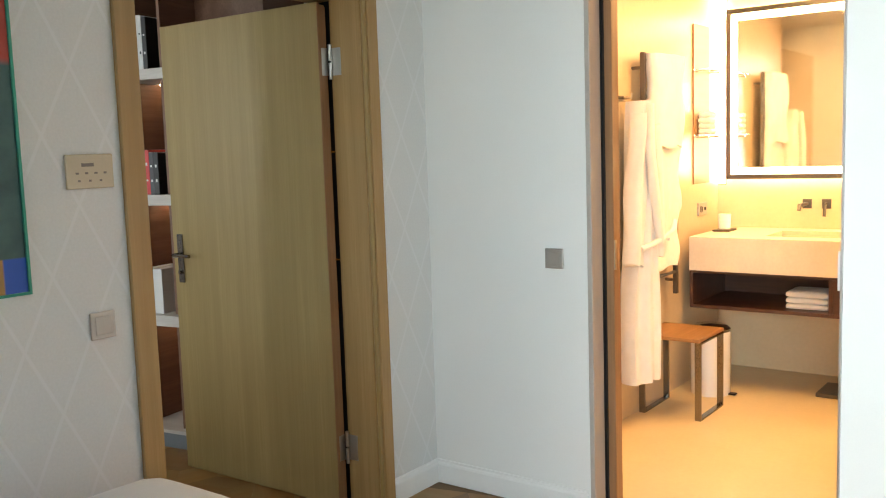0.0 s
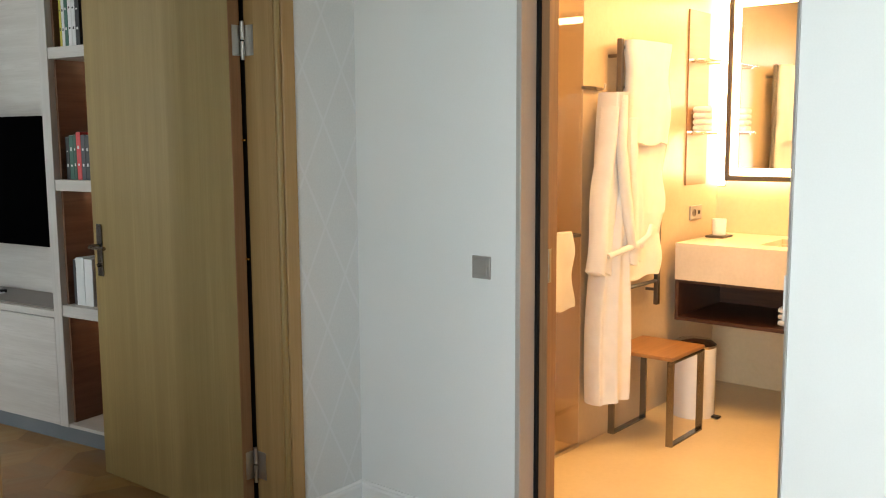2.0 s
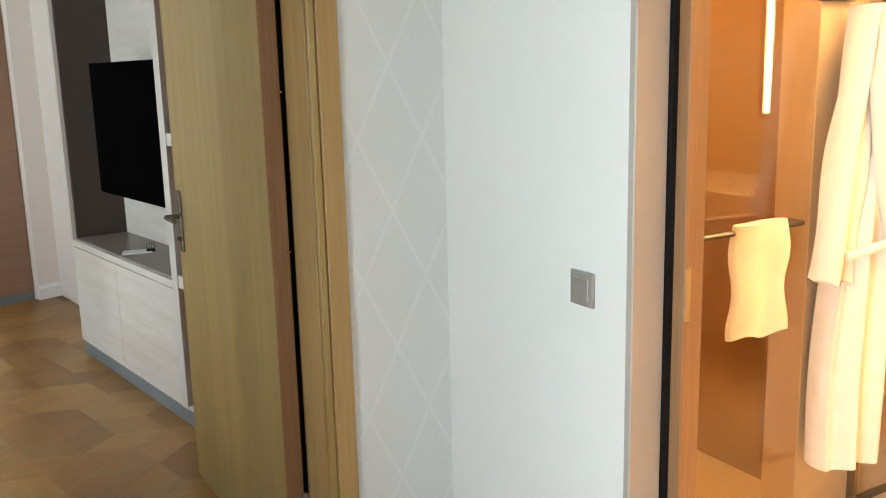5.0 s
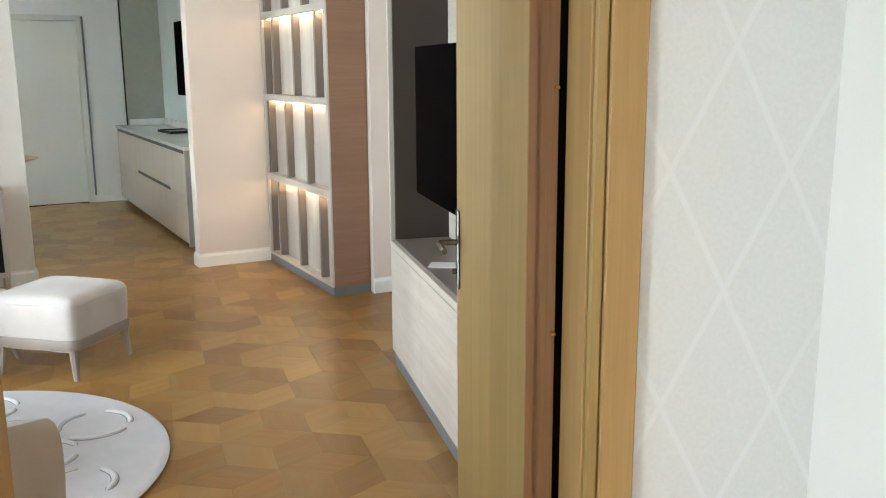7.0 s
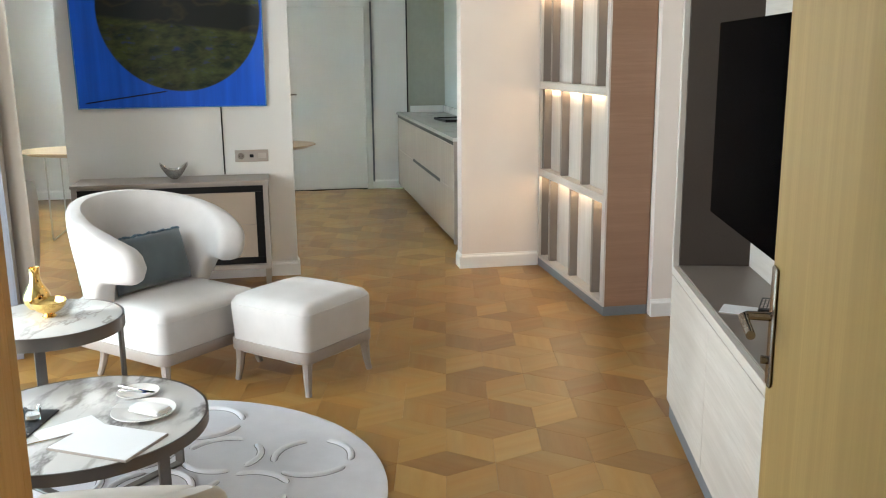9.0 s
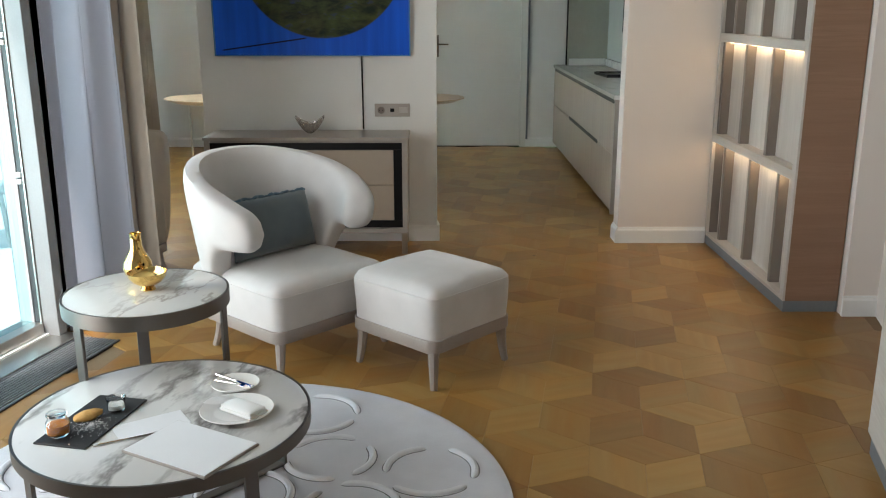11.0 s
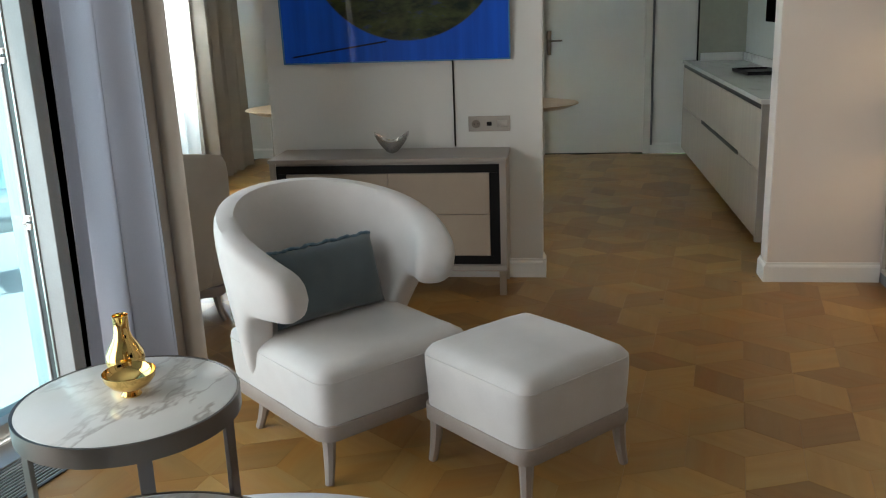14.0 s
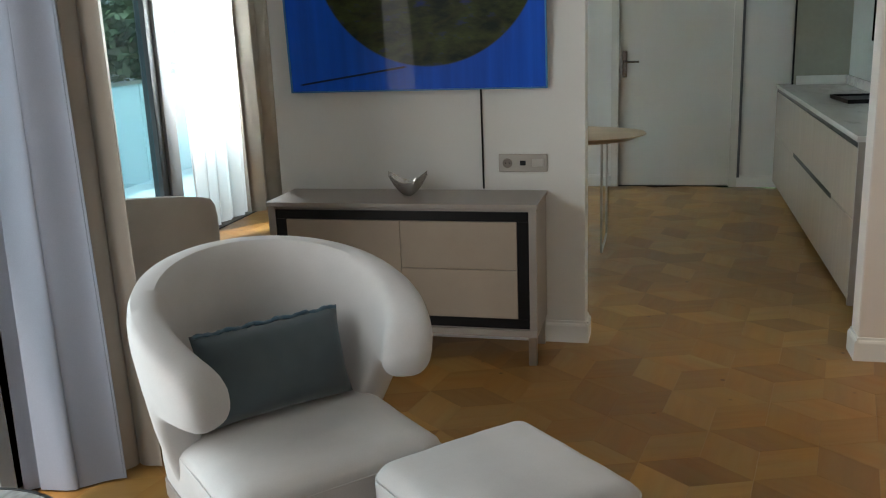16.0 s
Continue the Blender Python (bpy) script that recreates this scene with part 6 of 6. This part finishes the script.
# darker sheer copy: the near curtain's shade is put into its colour
SHEER_SHADED = sheer_cloth("lilac_sheer_shaded", (0.50, 0.52, 0.60), 0.08)
curtain("sheer_curtain", pose(-0.40, 5.44, 0, 0, 0, 38), 0.34, 2.70, 0.25, 0.028, SHEER_SHADED, "white sheer curtain gathered beside the sliding door", "curtain", 2, "curtains")
curtain("drape", pose(-0.275, 5.615, 0, 0, 0, 46), 0.22, 2.70, 0.13, 0.042, DRAPE, "taupe drape gathered beside the sliding door", "curtain", 3, "curtains")
curtain("sheer_curtain", KM @ pose(-4.26, 2.03, 0, 0, 0, 90), 0.86, 2.70, 0.19, 0.028, SHEER, "white sheer curtain across the dining window", "curtain", 4, "curtains")
curtain("drape", KM @ pose(-4.19, 2.82, 0, 0, 0, 88), 0.93, 2.70, 0.14, 0.075, DRAPE, "taupe drape in deep pleats at the dining window", "curtain", 5, "curtains")
curtain("sheer_curtain", BM @ pose(-4.10, -4.3, 0, 0, 0, 90), 0.7, 2.70, 0.12, 0.03, SHEER, "white sheer curtain at the bedroom window", "curtain", 6, "curtains")

# ---- outside ----
GROUND = surface("lawn_far", (0.06, 0.09, 0.03), (0.10, 0.13, 0.05), 0.9, coarse=0.05, fine=2, bump=0)
g = built("ground", box(-400, 400, -400, 400, -3.3, -3.2), GROUND, ONE, "distant lawn and paving below the balcony", "ground")
DECK = surface("pale_balcony_stone", (0.66, 0.67, 0.67), (0.74, 0.75, 0.75), 0.6, coarse=3, fine=50, bump=0.05)
built("balcony_floor", prism([(-0.66, -5), (-0.66, 5.44), (-2.55, 7.65), (-3.9, 13.0), (-5.8, 13.0), (-2.6, 0.4), (-2.6, -5)], -0.25, -0.03), DECK, ONE, "pale stone balcony floor", "balcony")
bal = thing("balustrade", ONE, "frosted glass balcony balustrade with a steel rail", "balustrade")
FROST = sheer_cloth("frosted_glass", (0.74, 0.86, 0.88), 0.30)
line = [(-2.55, -4.8), (-2.55, -2.2), (-2.55, 0.4), (-3.2, 2.96), (-3.85, 5.52), (-4.5, 8.08), (-5.15, 10.64), (-5.72, 12.9)]
for (x0, y0), (x1, y1) in zip(line, line[1:]):
    d = math.hypot(x1 - x0, y1 - y0)
    m = pose(x0, y0, 0, 0, 0, math.degrees(math.atan2(y1 - y0, x1 - x0)))
    p = part("glass_panel", box(0.01, d - 0.01, -0.008, 0.008, -0.03, 1.0), FROST, bal, "frosted glass panel")
    p.matrix_basis = m
    r = part("rail", box(0, d, -0.025, 0.025, 1.003, 1.04), STEEL, bal, "steel rail")
    r.matrix_basis = m
WICKER = surface("pale_wicker", (0.42, 0.46, 0.46), (0.55, 0.58, 0.58), 0.8, coarse=30, fine=200, bump=0.5, depth=0.004)
wc = thing("balcony_chair", pose(-2.18, 6.72, -0.03, 0, 0, 150), "pale wicker balcony armchair beyond the glass", "chair")
part("seat", box(-0.27, 0.27, -0.27, 0.27, 0.36, 0.44, 0.02, 2), WICKER, wc)
for i in range(9):
    a = radians(-80 + 20 * i)
    part("back_strand", tube([(0.26 * math.sin(a), 0.05 + 0.24 * math.cos(a), 0.44), (0.30 * math.sin(a), 0.07 + 0.29 * math.cos(a), 0.82)], 0.014, 6), WICKER, wc)
part("top_rim", tube([(0.30 * math.sin(radians(-90 + 15 * i)), 0.07 + 0.29 * math.cos(radians(-90 + 15 * i)), 0.82) for i in range(13)], 0.02, 8), WICKER, wc, "", True)
for x in (-0.22, 0.22):
    for yy in (-0.22, 0.22):
        part("leg", tube([(x, yy, 0.37), (x * 1.1, yy * 1.1, 0)], 0.016, 8), WICKER, wc)


def far_house(m, w, d, h, label):
    ob = thing("house", m, label, "house")
    WALLW = bpy.data.materials.get("house_render") or surface("house_render", (0.66, 0.67, 0.68), (0.74, 0.75, 0.76), 0.8, coarse=0.4, fine=8, bump=0.02)
    part("wall", box(-w / 2, w / 2, -d / 2, d / 2, 0, h), WALLW, ob, "white rendered wall")
    part("roof", box(-w / 2 - 0.4, w / 2 + 0.4, -d / 2 - 0.4, d / 2 + 0.4, h + 0.002, h + 0.35), ALU_L, ob, "flat grey roof")
    for i in range(int(w // 3)):
        for j in range(int(h // 3)):
            x = -w / 2 + 1.5 + i * 3
            wd = part("window", box(x - 0.6, x + 0.6, -d / 2 - 0.04, -d / 2 - 0.002, 0.9 + j * 3, 2.4 + j * 3), SCREEN, ob)


far_house(pose(-22, 9, -3.2, 0, 0, 75), 18, 9, 6.2, "white flat-roofed neighbouring house behind the balcony")
far_house(pose(-27, 30, -3.2, 0, 0, 55), 15, 9, 6.2, "white flat-roofed neighbouring house among trees")


def tree(m, h, seed):
    rr = random.Random(seed)
    ob = thing("tree", m, "leafy green broad-crowned tree beyond the balcony", "tree", "garden trees")
    limbs = [tube([(0, 0, 0), (0.05, 0.02, h * 0.25), (0.0, 0.08, h * 0.5), (0.1, 0.0, h * 0.8)], [0.2, 0.16, 0.11, 0.04], 8)]
    tips = [(Vector((0.05, 0.03, h * 0.85)), 1.0)]
    for k in range(9):
        a, z = k * 2.4 + rr.uniform(-0.3, 0.3), h * rr.uniform(0.3, 0.7)
        r = h * rr.uniform(0.2, 0.34)
        e = Vector((r * math.cos(a), r * math.sin(a), z + h * rr.uniform(0.1, 0.22)))
        limbs.append(tube([(0, 0, z), (e.x * 0.5, e.y * 0.5, z + (e.z - z) * 0.6), tuple(e)], [0.08, 0.05, 0.02], 6))
        tips += [(e, 1.0), (e * 0.7 + Vector((0, 0, z * 0.25)), 0.8)]
    BARK = bpy.data.materials.get("bark") or surface("bark", (0.06, 0.045, 0.03), (0.11, 0.085, 0.06), 0.9, coarse=6, fine=40, bump=0.5)
    LEAF = bpy.data.materials.get("leaf") or surface("leaf", (0.035, 0.075, 0.018), (0.075, 0.135, 0.035), 0.6, coarse=0.8, fine=9, bump=0)
    part("trunk", joined(*limbs), BARK, ob, "", True)
    vs, fs = [], []
    for c, s in tips:
        for _ in range(260):
            d = Vector((rr.gauss(0, 1), rr.gauss(0, 1), rr.gauss(0, 0.75))) * h * 0.085 * s
            p = c + d
            t = Vector((rr.uniform(-1, 1), rr.uniform(-1, 1), rr.uniform(-0.6, 0.6))).normalized()
            q = t.orthogonal().normalized()
            L = rr.uniform(0.09, 0.17)
            n0 = len(vs)
            vs += [p - t * L, p + q * L * 0.5, p + t * L, p - q * L * 0.5]
            fs.append((n0, n0 + 1, n0 + 2, n0 + 3))
    me = bpy.data.meshes.new("crown")
    me.from_pydata(vs, [], fs)
    me.materials.append(LEAF)
    cr = new("crown", me)
    cr.parent = ob


for k, (x, yy, h) in enumerate(((-13, 15, 9), (-15, 20, 11), (-11, 19.5, 8), (-18, 26, 12), (-14, 10, 8), (-20, 17, 11))):
    tree(pose(x, yy, -3.2, 0, 0, 40 * k), h, 50 + k)

# ---- parquet: rhombs laid as tumbling blocks ----
A = 0.2185
ANG = (34, 94, 154)
ANG_HEX = (34, 154, 274)


def inside(poly, x, y):
    hit = False
    for (x0, y0), (x1, y1) in zip(poly, poly[1:] + poly[:1]):
        if (y0 > y) != (y1 > y) and x < (x1 - x0) * (y - y0) / (y1 - y0) + x0:
            hit = not hit
    return hit


def local(m, *pts):
    return [tuple((m @ Vector((x, y, 0)))[:2]) for x, y in pts]


LIVING = [(-0.10, 2.45), *local(BM, (-1.47, 0.0), (-0.42, 0.0)), (3.36, 2.05), (3.36, 6.5), *local(KM, (1.0, -1.44), (0.8, -1.4), (0.74, 4.18), (-4.34, 4.18), (-4.34, 1.15)), (-0.44, 5.56), (-0.10, 5.42)]
BEDROOM = local(BM, (-4.15, -4.85), (0.0, -4.85), (0.0, 0.0), (-4.15, 0.0))


def unit(a):
    return Vector((math.cos(radians(a)), math.sin(radians(a))))


def rhomb_mesh(half):
    """One oak rhomb, its grain along the long diagonal's first edge, with a fine chamfer."""
    g = 0.0004
    u, v = Vector((1, 0)), unit(60)
    c = (u + v) * A / 2
    outer = [-c, u * A - c, (u + v) * A - c, v * A - c]
    bm = bmesh.new()
    lay = bm.loops.layers.uv.new("UVMap")
    top = [bm.verts.new((*(p * (1 - 0.0045)), 0.0)) for p in outer]
    rim = [bm.verts.new((*(p * (1 - 2 * g / A)), -0.0006)) for p in outer]
    bot = [bm.verts.new((*(p * (1 - 2 * g / A)), -0.0058)) for p in outer]
    fs = [bm.faces.new(top)]
    for a, b in ((rim, top), (bot, rim)):
        for i in range(4):
            fs.append(bm.faces.new((a[i], a[(i + 1) % 4], b[(i + 1) % 4], b[i])))
    for f in fs:
        for lp in f.loops:
            lp[lay].uv = lp.vert.co.xy
    return bm


spots = []
O = Vector((2.722, 4.170))
t1, t2 = (unit(ANG[0]) + unit(ANG[1])) * A, (unit(ANG[1]) + unit(ANG[2])) * A
for i in range(-40, 41):
    for j in range(-40, 41):
        base = O + t1 * i + t2 * j
        for a in ANG_HEX:
            c = (unit(a) + unit(a + 120)) * A / 2
            p = base + c
            if inside(LIVING, p.x, p.y) or inside(BEDROOM, p.x, p.y):
                spots.append((a + 120, p))
floor_ob = bpy.data.objects["floor"]
tmp = rhomb_mesh(0)
rhomb = bpy.data.meshes.new("floor_board")
tmp.to_mesh(rhomb)
rhomb.materials.append(OAK_FLOOR)
near = sorted(spots, key=lambda s: (s[1] - Vector((2.25, 4.7))).length)[:300]
keep = {id(s) for s in near}
for a, p in near:
    ob = new("floor_board", rhomb)
    ob.matrix_world = pose(p.x, p.y, 0, 0, 0, a)
    ob.parent = floor_ob
verts, faces, uvs = [], [], []
src = [v.co.copy() for v in rhomb.vertices]
quads = [tuple(pl.vertices) for pl in rhomb.polygons]
rest = [s for s in spots if id(s) not in keep]
for a, p in rest:
    m = pose(p.x, p.y, 0, 0, 0, a)
    n = len(verts)
    verts += [m @ v for v in src]
    faces += [tuple(n + q for q in f) for f in quads]
    uvs += [(src[q].x + p.x * 3.1, src[q].y + p.y * 2.7) for f in quads for q in f]
me = bpy.data.meshes.new("floor_boards")
me.from_pydata(verts, [], faces)
lay = me.uv_layers.new(name="UVMap")
lay.data.foreach_set("uv", [c for uv in uvs for c in uv])
me.materials.append(OAK_FLOOR)
ob = new("floor_boards", me)
ob.parent = floor_ob
tagged(ob, "oak parquet of rhombs laid as tumbling blocks", "", "", "stuff")
